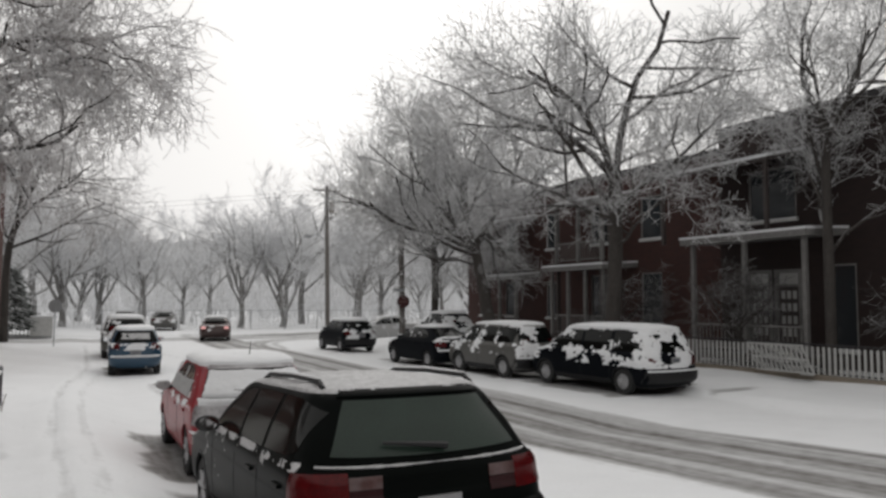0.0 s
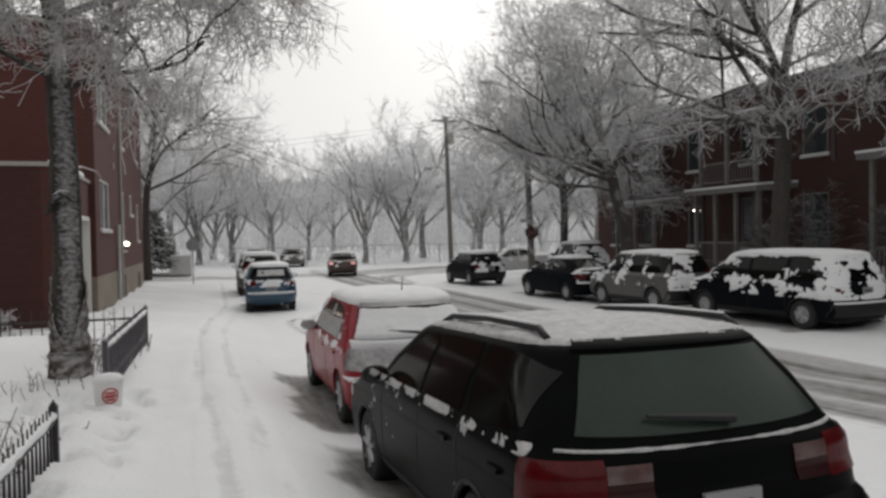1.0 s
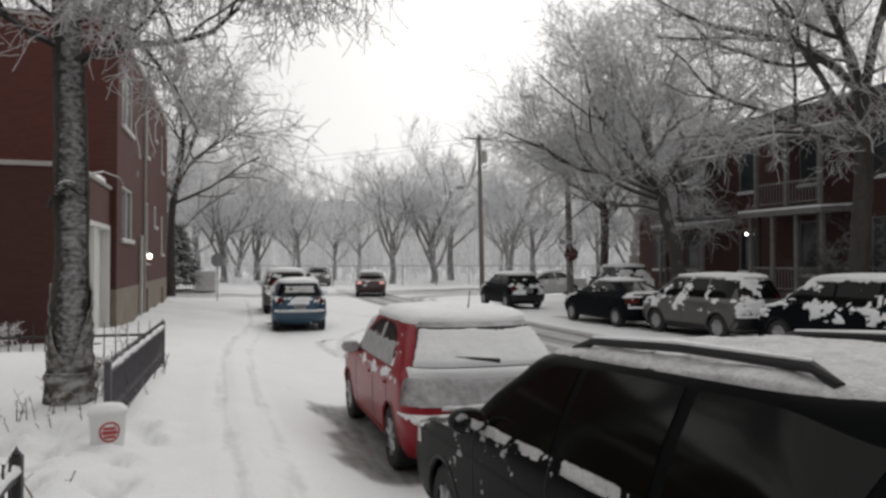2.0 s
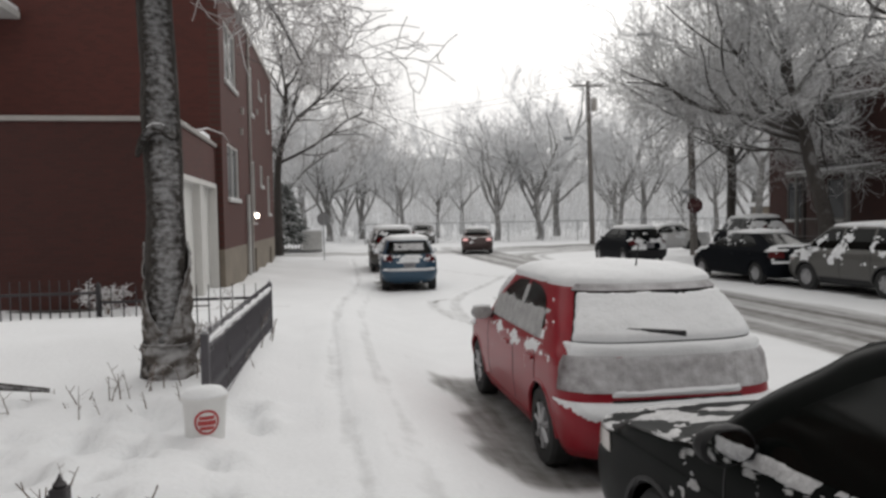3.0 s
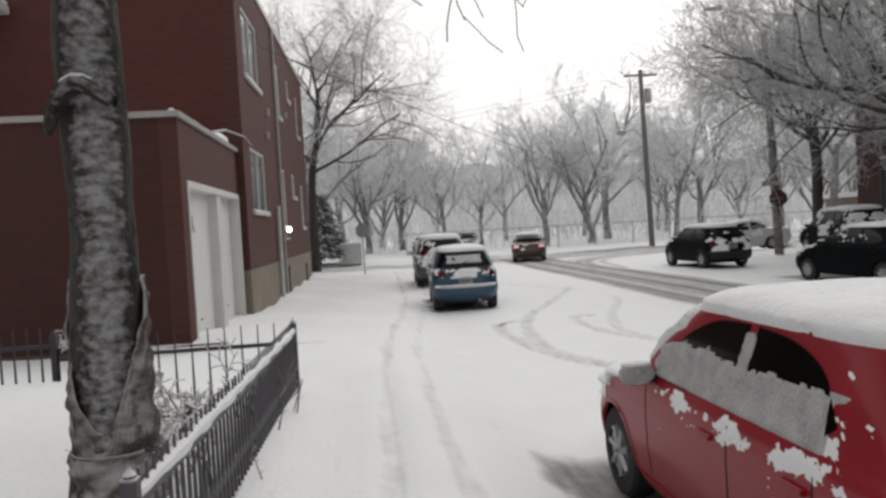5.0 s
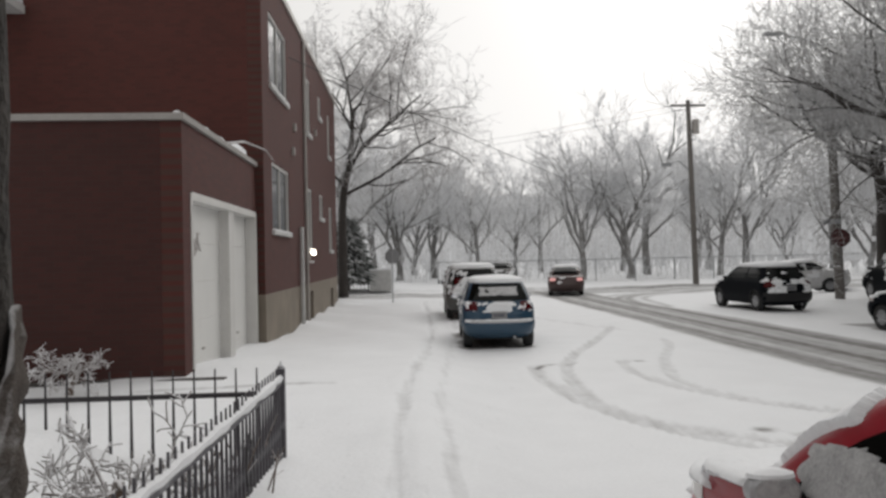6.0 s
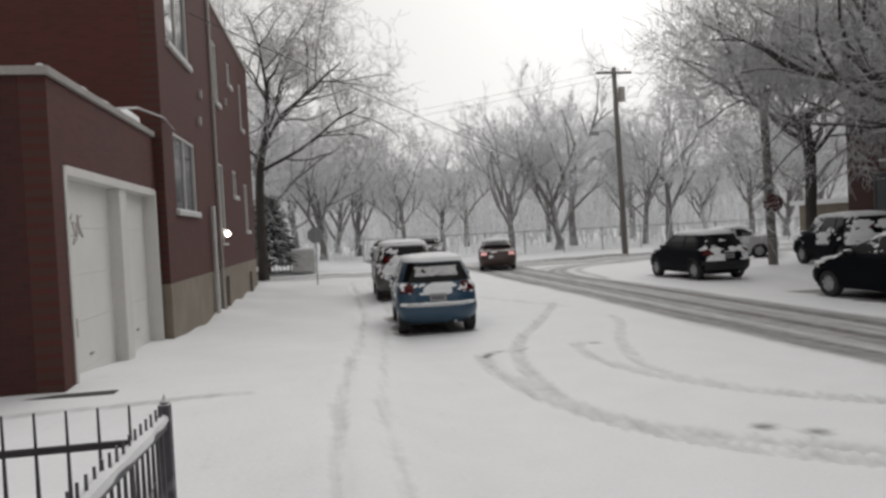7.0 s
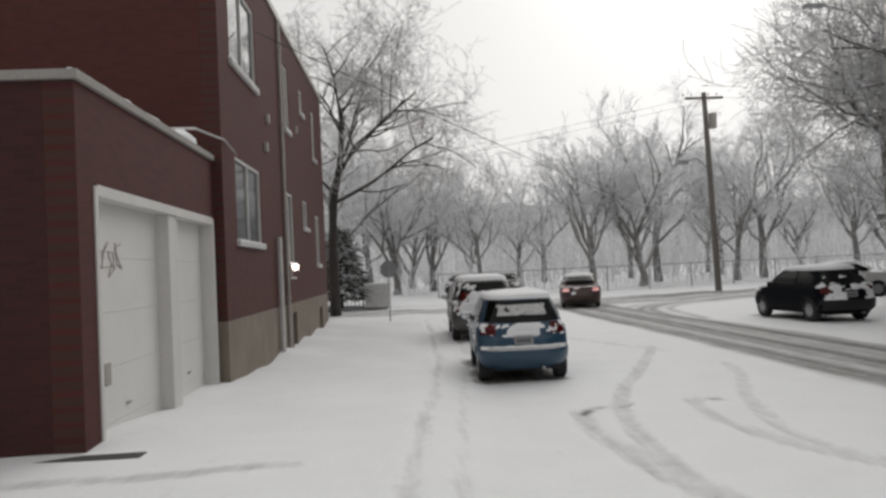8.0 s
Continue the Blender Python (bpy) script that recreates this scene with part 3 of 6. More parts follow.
def levels(L, W, H, belt, tail, glass, cowl, inset=0.2, bump=0.62, sill=0.22, hood=0.9, bow=0.45, nose=0.75, deck=None):
    """Plan outlines of a car. tail: tailgate's y; glass: y of the rear glass's foot and head; cowl: y of the windscreen's foot and head."""
    g0, g1 = glass
    c0, c1 = cowl
    c = 0.5 * (g1 + c1)
    near = lambda a, f: a + (c - a) * f
    rows = [(sill, 0.16, L - 0.16, W - 0.09, bow, nose), (sill + 0.1, 0.05, L - 0.05, W - 0.035, bow, nose), (0.46, 0.0, L, W - 0.012, bow, nose), (bump - 0.05, 0.0, L - 0.01, W, bow, nose), (bump, 0.02, L - 0.03, W, bow, nose),
            (bump + 0.025, tail - 0.02, L - 0.05, W, bow * 0.95, nose), (0.5 * (bump + hood) + 0.02, tail, L - 0.12, W + 0.002, bow, nose * 0.95), (hood - 0.1, tail + 0.01, L - 0.32, W, bow, nose * 0.8),
            (hood - 0.03, tail + 0.015, 0.55 * L + 0.45 * c0, W - 0.004, bow, nose * 0.6), (hood + 0.02, tail + 0.02, 0.2 * L + 0.8 * c0, W - 0.012, bow, 0.42)]
    if hood + 0.05 < belt - 0.03:
        rows.append((belt - 0.03, tail + 0.03 if deck is None else tail + 0.06, c0 + 0.06, W - 0.02, bow * 1.1, 0.4))
    rows += [(belt + 0.015, g0 if deck is None else deck, c0, W - 0.045, bow * 1.2, 0.38), (belt + 0.05, g0 + 0.05 * (g1 - g0) + (0 if deck is None else deck - tail), c0 - 0.04, W - 0.058, bow * 1.3, 0.37)]
    top = H - 0.1
    for f in (0.35, 0.7, 1.0):
        rows.append((belt + 0.05 + f * (top - belt - 0.05), (g0 if deck is None else deck) * (1 - f) + g1 * f, c0 + (c1 - c0) * f, W - 0.058 - (inset - 0.058) * f ** 1.25, bow * (1.3 + 0.2 * f), 0.36 - 0.06 * f))
    rows += [(H - 0.055, near(g1, 0.1), near(c1, 0.16), W - inset - 0.055, bow * 1.5, 0.36), (H - 0.03, near(g1, 0.26), near(c1, 0.34), (W - inset) * 0.78, bow * 1.3, 0.4), (H - 0.012, near(g1, 0.5), near(c1, 0.58), (W - inset) * 0.5, bow * 0.9, 0.3), (H, near(g1, 0.9), near(c1, 0.9), 0.05, 0.04, 0.04)]
    return rows


def wheel(parent, x, y, r, side, cover):
    w = 0.2
    v, f = lathe([(r * 0.6, -w / 2), (r * 0.92, -w / 2), (r, -w * 0.36), (r, w * 0.36), (r * 0.92, w / 2), (r * 0.62, w / 2), (r * 0.6, w * 0.3)], 32, "x", (x, y, r))
    tyre = mesh_object("wheel", v, f, RUBBER, parent)
    v, f = lathe([(r * 0.63, 0.075 * side), (r * 0.55, 0.09 * side), (r * 0.5, 0.06 * side), (r * 0.12, 0.075 * side), (0.001, 0.08 * side)], 28, "x", (x, y, r))
    mesh_object("rim", v, f, cover, tyre)
    v, f = [], []
    for k in range(7):
        a = 2 * math.pi * k / 7 + 0.2
        c, s = math.cos(a), math.sin(a)
        tube_data([(x + 0.085 * side, y + c * r * 0.08, r + s * r * 0.08), (x + 0.092 * side, y + c * r * 0.57, r + s * r * 0.57)], [0.03, 0.022], 5, v, f)
    mesh_object("spokes", v, f, cover, tyre)


def snow_on(sh, parent, thick, rule, gap=0.03, bow=26, flank=110, seed=0.0, mat=None, name="snow_cover", label="settled white snow", freq=1.0, stuff=False):
    """Fallen snow on a car; rule(p, n, rough) gives 0..1, how deep it lies, negative for none."""
    zs, ss = sh.heights(gap), sh.columns(bow, flank)
    loop = [(s, 1) for s in ss] + [(s, -1) for s in reversed(ss[1:-1])]
    w, verts, amount = len(loop), [], []
    for z in zs:
        for s, side in loop:
            p, n = sh.at(z, s, side), sh.normal(z, s, side)
            rough = noise.noise(p * 2.3 * freq + Vector((seed, 0, 0))) + 0.6 * noise.noise(p * 7.0 * freq + Vector((0, seed, 0))) + 0.4 * noise.noise(p * 19.0 * freq) + 0.25 * noise.noise(p * 43.0 * freq)
            t = rule(p, n, rough) if p.z > sh.arch(p.y) + 0.03 else -0.2
            t = max(-0.2, min(1, t))
            amount.append(t)
            verts.append(p + n * (thick * min(1, t * 1.6) * (1 + 0.3 * rough) if t > 0 else 0.012 * t))
    faces = []
    for i in range(len(zs) - 1):
        for j in range(w):
            q = (i * w + j, i * w + (j + 1) % w, (i + 1) * w + (j + 1) % w, (i + 1) * w + j)
            if max(amount[k] for k in q) > 0.01:
                faces.append(q)
    last = tuple((len(zs) - 1) * w + j for j in range(w))
    if amount[last[0]] > 0.01:
        faces.append(last)
    used = sorted({k for q in faces for k in q})
    back = {k: i for i, k in enumerate(used)}
    ob = mesh_object(name, [verts[k] for k in used], [tuple(back[k] for k in q) for q in faces], mat or SNOW, parent, label, angle=80)
    return tagged(ob, kind="stuff") if stuff else ob


def inside(v, a, b, soft=0.04):
    """1 between a and b, falling to -1 outside."""
    return max(-1.0, min(1.0, (v - a) / soft, (b - v) / soft))


def car(name, label, rows, axles, m, paint, radius, windows, rear, front, tails=(), lamp=RED_LAMP, fine=True, plate=None, cladding=False, cover=ALLOY, glass=CAR_GLASS, rear_glass=None, wiper=None, mirror=None, seams=(), arch_mat=None, mirror_mat=None, power=2.7, headlamp=True):
    """windows: (y0, y1, low, high) sheets of each flank; rear, front: (half width below, half width above, z0, z1); tails: (x0, y1, z0, z1)."""
    root = empty(name, m)
    sh = Shell(rows, axles, radius, power)
    L, W = rows[2][2], rows[4][3]
    v, f = sh.body(*((0.03, 16, 110) if fine else (0.06, 8, 60)))
    mesh_object("body", v, f, paint, root, angle=35)
    part("underbody", boxes((-W + 0.2, W - 0.2, 0.25, L - 0.3, 0.2, 0.6), bevel=0.03), BLACK, root)
    for a in axles:
        for s in (-1, 1):
            wheel(root, s * (W - 0.125), a, radius, s, cover)
            pts = []
            for k in range(17):
                w = math.pi * k / 16
                y, z = a - math.cos(w) * (radius + 0.045), radius + math.sin(w) * (radius + 0.045)
                p = sh.at(max(z, rows[0][0] + 0.05), sh.s_of_y(max(z, rows[0][0] + 0.05), y), s)
                pts.append((p.x - s * 0.012, y, z if z > rows[0][0] + 0.05 else rows[0][0] + 0.05))
            tube("wheel_arch", pts, 0.022, 6, arch_mat or (BLACK if cladding else paint), root)
    for s in (-1, 1):
        for y0, y1, low, high in windows:
            v, f = sh.flank(s, y0, y1, low, high)
            mesh_object("side_window", v, f, glass, root)
        if mirror:
            my, mz = mirror
            p = sh.at(mz, sh.s_of_y(mz, my), s)
            bm = bmesh.new()
            bmesh.ops.create_uvsphere(bm, u_segments=16, v_segments=10, radius=1.0, matrix=Matrix.Translation((p.x + s * 0.11, p.y, p.z + 0.06)) @ Matrix.Diagonal((0.115, 0.075, 0.075, 1)))
            for q in bm.verts:
                q.co.y = max(q.co.y, p.y - 0.035)
            mir = part("wing_mirror", bm, mirror_mat or paint, root, smooth=True)
            part("mirror_arm", boxes((min(p.x - s * 0.03, p.x + s * 0.06), max(p.x - s * 0.03, p.x + s * 0.06), p.y - 0.02, p.y + 0.05, p.z, p.z + 0.05), bevel=0.012), BLACK, mir)
            v, f = lathe([(0.001, 0.0), (0.082, 0.0), (0.082, 0.006), (0.001, 0.006)], 18, "z")
            mesh_object("mirror_glass", [(p.x + s * 0.11 + q[0] * 1.1, p.y - 0.037 - q[2], p.z + 0.06 + q[1] * 0.72) for q in v], f, FROST if fine and paint is PAINT_RED else MIRROR, mir)
            v, f = lathe([(0.001, 0.02), (0.05, 0.016), (0.085, 0.004), (0.092, -0.012)], 14, "z")
            if paint is not PAINT_BLACK:
                mesh_object("snow_cap", [(p.x + s * 0.11 + q[0] * 1.1, p.y + 0.01 + q[1] * 0.6, p.z + 0.125 + q[2]) for q in v], f, SNOW, mir)
        for y, z0, z1 in seams:
            v, f = sh.flank(s, y - 0.005, y + 0.005, z0, z1, 0.0025, 1, 10)
            mesh_object("door_seam", v, f, BLACK, root)
        if fine:
            for y0, y1, low, high in windows[:2]:
                z = sh.levels[8, 0] - 0.03
                p = sh.at(z, sh.s_of_y(z, y0 + 0.12), s)
                part("door_handle", boxes((p.x - 0.025, p.x + 0.025, p.y - 0.02, p.y + 0.15, p.z - 0.014, p.z + 0.014), bevel=0.008), paint, root)
            v, f = sh.flank(s, axles[0] + radius + 0.1, axles[1] - radius - 0.1, rows[0][0] + 0.01, rows[0][0] + 0.11, 0.008, 8, 3)
            mesh_object("sill_trim", v, f, BLACK if cladding else paint, root)
        for x0, y1, z0, z1 in tails:
            v, f = sh.corner(s, x0, y1, z0, z1)
            mesh_object("tail_lamp", v, f, lamp, root)
        if headlamp:
            hz = rows[7][0]
            v, f = sh.flank(s, L - 0.62, L - 0.16, hz - 0.12, hz - 0.02, 0.006, 8, 3)
            mesh_object("headlamp", v, f, CLEAR_LAMP, root)
    v, f = sh.end(*rear, bow=0.02)
    mesh_object("rear_window", v, f, rear_glass or glass, root)
    v, f = sh.end(*front, nose=True)
    mesh_object("windscreen", v, f, glass, root)
    if cladding:
        v, f = sh.end(W * 0.985, W * 0.985, 0.34, rows[4][0] - 0.02, 0.01)
        mesh_object("bumper_trim", v, f, BLACK, root)
    if plate:
        y = sh.at(plate, 0, 1).y
        pl = part("number_plate", boxes((-0.16, 0.16, y - 0.016, y + 0.02, plate - 0.075, plate + 0.075), bevel=0.006), PLATE, root)
        part("plate_bars", boxes(*[(-0.12 + 0.04 * k, -0.095 + 0.04 * k, y - 0.02, y - 0.016, plate - 0.035, plate + 0.03) for k in range(6)]), PLATE_INK, pl)
    if wiper:
        a, b = sh.at(wiper, 0, 1), sh.at(wiper + 0.05, sh.s_of_x(wiper + 0.05, 0.36), -1)
        tube("rear_wiper", [a + Vector((0.1, -0.035, 0.015)), (a + b) / 2 + Vector((0.0, -0.05, 0.02)), b + Vector((0, -0.04, 0.01))], [0.024, 0.017, 0.01], 6, BLACK, root)
    tube("exhaust_pipe", [(0.4 * W, 0.06, 0.25), (0.4 * W, 0.5, 0.25)], 0.03, 8, STEEL, root)
    tagged(root, label, "car")
    return root, sh


def stand(x, y, turn=0.0):
    """Pose of a car whose tail's middle is at x, y, on the snow, tilted with the slope."""
    d = 3.0
    a, b = float(level(x, y + 0.6)), float(level(x - d * math.sin(radians(turn)), y + 0.6 + d))
    return pose(x, y, a, math.degrees(math.atan2(b - a, d)), 0, turn)


# red hatchback
RED_ROWS = levels(4.05, 0.855, 1.57, 0.99, 0.10, (0.16, 0.58), (3.02, 2.36), 0.215, 0.6, 0.21, 0.9, 0.42)
arc = lambda *p: smooth_line(p, 6)
red, red_shell = car("hatchback", "red five-door hatchback with snow on roof, rear glass and bumper", RED_ROWS, (0.80, 3.29), stand(2.81, 9.70), PAINT_RED, 0.32,
                     [(0.86, 1.58, arc((0.86, 1.12), (1.0, 1.045), (1.3, 1.03), (1.58, 1.02)), arc((0.86, 1.13), (1.0, 1.30), (1.25, 1.395), (1.58, 1.425))), (1.66, 2.62, arc((1.66, 1.02), (2.2, 1.005), (2.62, 1.0)), arc((1.66, 1.425), (2.0, 1.405), (2.3, 1.28), (2.62, 1.02)))],
                     (0.72, 0.58, 1.06, 1.42), (0.7, 0.52, 1.04, 1.44), [(0.46, 0.34, 0.72, 0.97)], wiper=1.1, power=3.3, mirror=(2.55, 0.97), lamp=DUST_RED, mirror_mat=ALLOY, seams=((0.92, 0.6, 0.98), (1.62, 0.36, 1.0), (2.66, 0.36, 0.98)))


def red_snow(p, n, rough):
    x, y, z = abs(p.x), p.y, p.z
    t = -0.2
    if z > 1.40 and y < 2.6:  # roof
        t = max(t, min(inside(z, 1.445 + 0.01 * rough, 9, 0.025), (n.z - 0.4) * 4 + 0.15 * rough))
    if y < 0.66:  # rear glass, the shelf under it, the tailgate's lip and the bumper
        t = max(t, 0.95 * min(inside(z, 1.065, 1.395 + 0.015 * rough, 0.022), inside(x, -1, 0.715 - 0.38 * (z - 1.05) + 0.012 * rough, 0.03)))
        t = max(t, 0.8 * min(inside(z, 0.965 + 0.012 * rough, 1.055, 0.03), inside(x, -1, 0.76, 0.04)))
        t = max(t, 0.45 * min(inside(z, 0.69, 0.735 + 0.012 * rough, 0.018), inside(x, -1, 0.5, 0.06)))
        bump = min(inside(z, 0.485 + 0.11 * (x / 0.8) ** 2 + 0.04 * rough, 0.645, 0.035), inside(y, -1, 0.42, 0.1))
        t = max(t, 0.95 * min(bump, max(inside(z, 0.565, 9, 0.02), inside(x, 0.28, 9, 0.02))))
    if y > 2.95 and n.z > 0.4:
        t = max(t, 0.8)
    if 2.36 < y < 3.05 and x < 0.7 and z > 1.02:
        t = max(t, 0.7 + 0.3 * rough)
    return t


snow_on(red_shell, red, 0.042, red_snow, 0.015, 44, 110, 3.1)
snow_on(red_shell, red, 0.012, lambda p, n, r: 0.6 * inside(p.y, 0.9, 2.6, 0.05) + 0.08 * r if 1.01 < p.z < (1.25 - 0.03 * (p.y - 1.0) + 0.04 * r) + (0.15 if abs(p.y - 1.62) < 0.05 else 0) and abs(p.x) > 0.5 else -0.2, 0.014, 10, 170, 4.0, FROST, "window_frost", "thin grey snow clinging to the side windows", 1.2, True)
snow_on(red_shell, red, 0.008, lambda p, n, r: 0.36 * r - 0.1 + 0.16 * inside(p.z, 0.86, 0.985, 0.06) - 0.3 * max(0, 0.8 - p.z) * 3 if 0.5 < p.y < 2.7 and 0.68 < p.z < 1.0 and abs(p.x) > 0.5 else (0.4 * r - 0.16 if 0.35 < p.y < 0.95 and 0.9 < p.z < 1.35 and abs(p.x) > 0.5 else -0.2), 0.014, 12, 200, 8.4, SNOW, "powder_snow", "powdery snow stuck below the side windows", 1.9, True)
v, f = red_shell.end(0.70, 0.68, 0.715, 0.965, 0.007)
mesh_object("tailgate_panel", v, f, DUST_RED, red, "tailgate dusted grey with snow")
v, f = red_shell.end(0.5, 0.5, 0.635, 0.665, 0.004)
mesh_object("tailgate_seam", v, f, BLACK, red)
v, f = red_shell.end(0.25, 0.27, 0.43, 0.55, 0.004)
mesh_object("plate_recess", v, f, BLACK, red)
v, f = red_shell.end(0.6, 0.56, 1.405, 1.45, 0.02)
mesh_object("rear_spoiler", v, f, DUST_RED, red, "spoiler lip dusted with frost")
tube("aerial", [Vector((0, 0.86, 1.52)), Vector((0, 0.78, 1.77))], [0.008, 0.004], 6, BLACK, red)

# black station wagon
WAGON_ROWS = levels(4.80, 0.945, 1.535, 1.0, 0.10, (0.17, 0.47), (3.42, 2.74), 0.245, 0.66, 0.24, 0.92, 0.38, 0.7)
wagon, wagon_shell = car("station_wagon", "black-green station wagon with roof rails and snow on roof", WAGON_ROWS, (1.02, 3.68), stand(2.69, 4.25), PAINT_BLACK, 0.325,
                         [(0.5, 1.22, arc((0.5, 1.09), (0.7, 1.05), (1.22, 1.04)), arc((0.5, 1.33), (0.8, 1.405), (1.22, 1.415))), (1.3, 2.03, 1.035, arc((1.3, 1.415), (1.7, 1.42), (2.03, 1.41))), (2.1, 3.02, arc((2.1, 1.03), (3.02, 1.02)), arc((2.1, 1.41), (2.4, 1.385), (2.7, 1.24), (3.02, 1.04)))],
                         (0.70, 0.53, 1.07, 1.405), (0.8, 0.6, 1.05, 1.42), [(0.62, 0.42, 0.775, 0.975)], cladding=True, power=3.3, rear_glass=CAR_GLASS_HAZE, wiper=1.085, mirror=(2.92, 1.0), plate=0.72, seams=((1.26, 0.5, 1.02), (2.06, 0.4, 1.02), (3.06, 0.4, 1.0)), mirror_mat=BLACK)


def wagon_snow(p, n, rough):
    x, y, z = abs(p.x), p.y, p.z
    if z > 1.455 and y > 0.5:
        return (0.45 + 0.5 * rough if y < 2.75 else -0.2)
    if 0.4 < y < 3.2 and 0.975 < z < 1.03 and x > 0.6:
        return 0.1 + 0.8 * rough
    if y > 3.4 and n.z > 0.5:
        return -0.06 + 0.75 * rough
    return -0.2


snow_on(wagon_shell, wagon, 0.016, wagon_snow, 0.018, 30, 190, 7.7, SNOW_THIN, label="thin wet snow in streaks", freq=1.4, stuff=True)
snow_on(wagon_shell, wagon, 0.006, lambda p, n, r: 0.5 * r - 0.29 if p.y > 0.25 and 0.6 < p.z < 1.0 and abs(p.x) > 0.6 and p.y < 4.2 else -0.2, 0.02, 10, 170, 2.4, FROST, "powder_snow", "grey powder snow stuck to the doors", 1.5, True)
for s in (-1, 1):
    v, f = wagon_shell.strip(s, 0.4, 0.618, 0.785, 0.87)
    mesh_object("inner_lamp", v, f, RED_LAMP_DARK, wagon, "dark red inner lamp lens")
    v, f = wagon_shell.strip(s, 0.4, 0.618, 0.873, 0.95)
    mesh_object("upper_lamp", v, f, LENS_PINK, wagon, "pale pinkish upper lamp lens dusted with snow")
    rail = [Vector((s * 0.60, y, 1.478 + dz)) for y, dz in ((0.72, 0.0), (0.82, 0.05), (1.5, 0.065), (2.2, 0.05), (2.4, 0.0))]
    rl = tube("roof_rail", rail, 0.02, 8, BLACK, wagon)
    tube("snow_line", [p + Vector((0, 0, 0.019)) for p in rail[1:4]], [0.008, 0.014, 0.008], 6, SNOW, rl)
ledge = [(u, wagon_shell.at(1.015, wagon_shell.s_of_x(1.015, abs(u)), 1 if u > 0 else -1)) for u in [-0.8 + 0.04 * k for k in range(41)]]
tube("snow_ledge", [p + Vector((0, -0.004, -0.02 * (1 - (u / 0.8) ** 2))) for u, p in ledge], [0.009 + 0.011 * abs(noise.noise(p * 6)) for u, p in ledge], 7, SNOW_THIN, wagon, "thin line of snow below the rear glass")
v, f = wagon_shell.end(0.56, 0.52, 1.425, 1.465, 0.016)
mesh_object("rear_spoiler", v, f, PAINT_BLACK, wagon)

# small blue hatchback
def plain_snow(tail_z, roof_z, cowl_y, rear=0.3, flank=0.0, window=0.0, hood=0.8):
    """Snow on roof and bonnet, with ragged patches on the tail, the flanks and the side windows."""
    def rule(p, n, rough):
        x, y, z = abs(p.x), p.y, p.z
        if z > roof_z:
            return 0.8
        if y > cowl_y and n.z > 0.4:
            return hood + 0.3 * rough
        if y < 0.7 and tail_z[0] < z < tail_z[1] and n.y < -0.5:
            return rear - 0.5 + 0.7 * rough
        if y < 0.4 and n.z > 0.6 and z < tail_z[1]:
            return 0.5 + 0.4 * rough
        if z > tail_z[1] - 0.05 and x > 0.4 and window:
            return window - 0.5 + 0.8 * rough
        if 0.7 < z < tail_z[1] and x > 0.6 and flank:
            return flank - 0.5 + 0.9 * rough
        return -0.2
    return rule


BLUE_ROWS = levels(3.75, 0.785, 1.50, 0.96, 0.09, (0.13, 0.34), (3.0, 2.3), 0.2, 0.58, 0.24, 0.88, 0.46)
blue, sh = car("small_hatchback", "small blue hatchback with snow on roof and tailgate", BLUE_ROWS, (0.68, 2.95), stand(2.52, 24.75, -3), PAINT_BLUE, 0.3,
               [(0.62, 1.3, arc((0.62, 1.1), (0.8, 1.04), (1.3, 1.01)), arc((0.62, 1.15), (0.85, 1.33), (1.3, 1.39))), (1.38, 2.55, 1.0, arc((1.38, 1.39), (1.9, 1.38), (2.2, 1.27), (2.55, 1.02)))], (0.64, 0.52, 1.03, 1.38), (0.68, 0.5, 1.02, 1.38), [(0.46, 0.32, 0.82, 1.0)], mirror=(2.45, 0.96), seams=((1.34, 0.4, 0.98),), power=2.5, plate=0.72)
snow_on(sh, blue, 0.05, plain_snow((0.8, 1.0), 1.41, 2.9, 0.55, 0.1), 0.03, 22, 70, 11.3, stuff=True)
snow_on(sh, blue, 0.02, lambda p, n, r: 0.5 + 0.5 * r if p.y < 0.5 and abs(p.x) < 0.4 and 1.13 < p.z < 1.3 else (0.6 + 0.5 * r if p.y < 0.4 and 0.575 < p.z < 0.62 and abs(p.x) < 0.62 else -0.2), 0.02, 24, 20, 4.1, SNOW_THIN, "tail_snow", "patches of snow on rear glass and bumper")

# cars along the far kerb and at the junction
VAN_ROWS = levels(5.0, 0.98, 1.76, 1.06, 0.08, (0.13, 0.36), (4.2, 3.3), 0.24, 0.64, 0.25, 0.98, 0.34)
VAN_WINDOWS = [(0.42, 1.4, 1.1, arc((0.42, 1.5), (0.6, 1.6), (1.4, 1.62))), (1.5, 2.5, 1.09, 1.62), (2.58, 3.92, arc((2.58, 1.08), (3.92, 1.06)), arc((2.58, 1.62), (3.15, 1.58), (3.52, 1.38), (3.92, 1.09)))]
minivan, sh = car("minivan", "dark minivan plastered with snow on its side and tail", VAN_ROWS, (1.0, 4.02), stand(14.3, 13.75, 5), PAINT_DARK, 0.33, VAN_WINDOWS, (0.76, 0.6, 1.12, 1.6), (0.8, 0.6, 1.1, 1.6), [(0.62, 0.22, 0.78, 1.25)], mirror=(3.5, 1.05), cladding=True, plate=0.9, seams=((1.45, 0.4, 1.06), (2.54, 0.4, 1.06)))
snow_on(sh, minivan, 0.04, plain_snow((0.72, 1.66), 1.66, 4.1, 0.48, 0.27, 0.5), 0.028, 24, 120, 5.2, freq=0.62, stuff=True)
SMALL_VAN = levels(4.42, 0.9, 1.72, 1.05, 0.08, (0.13, 0.4), (3.72, 2.9), 0.23, 0.64, 0.27, 0.97, 0.36)
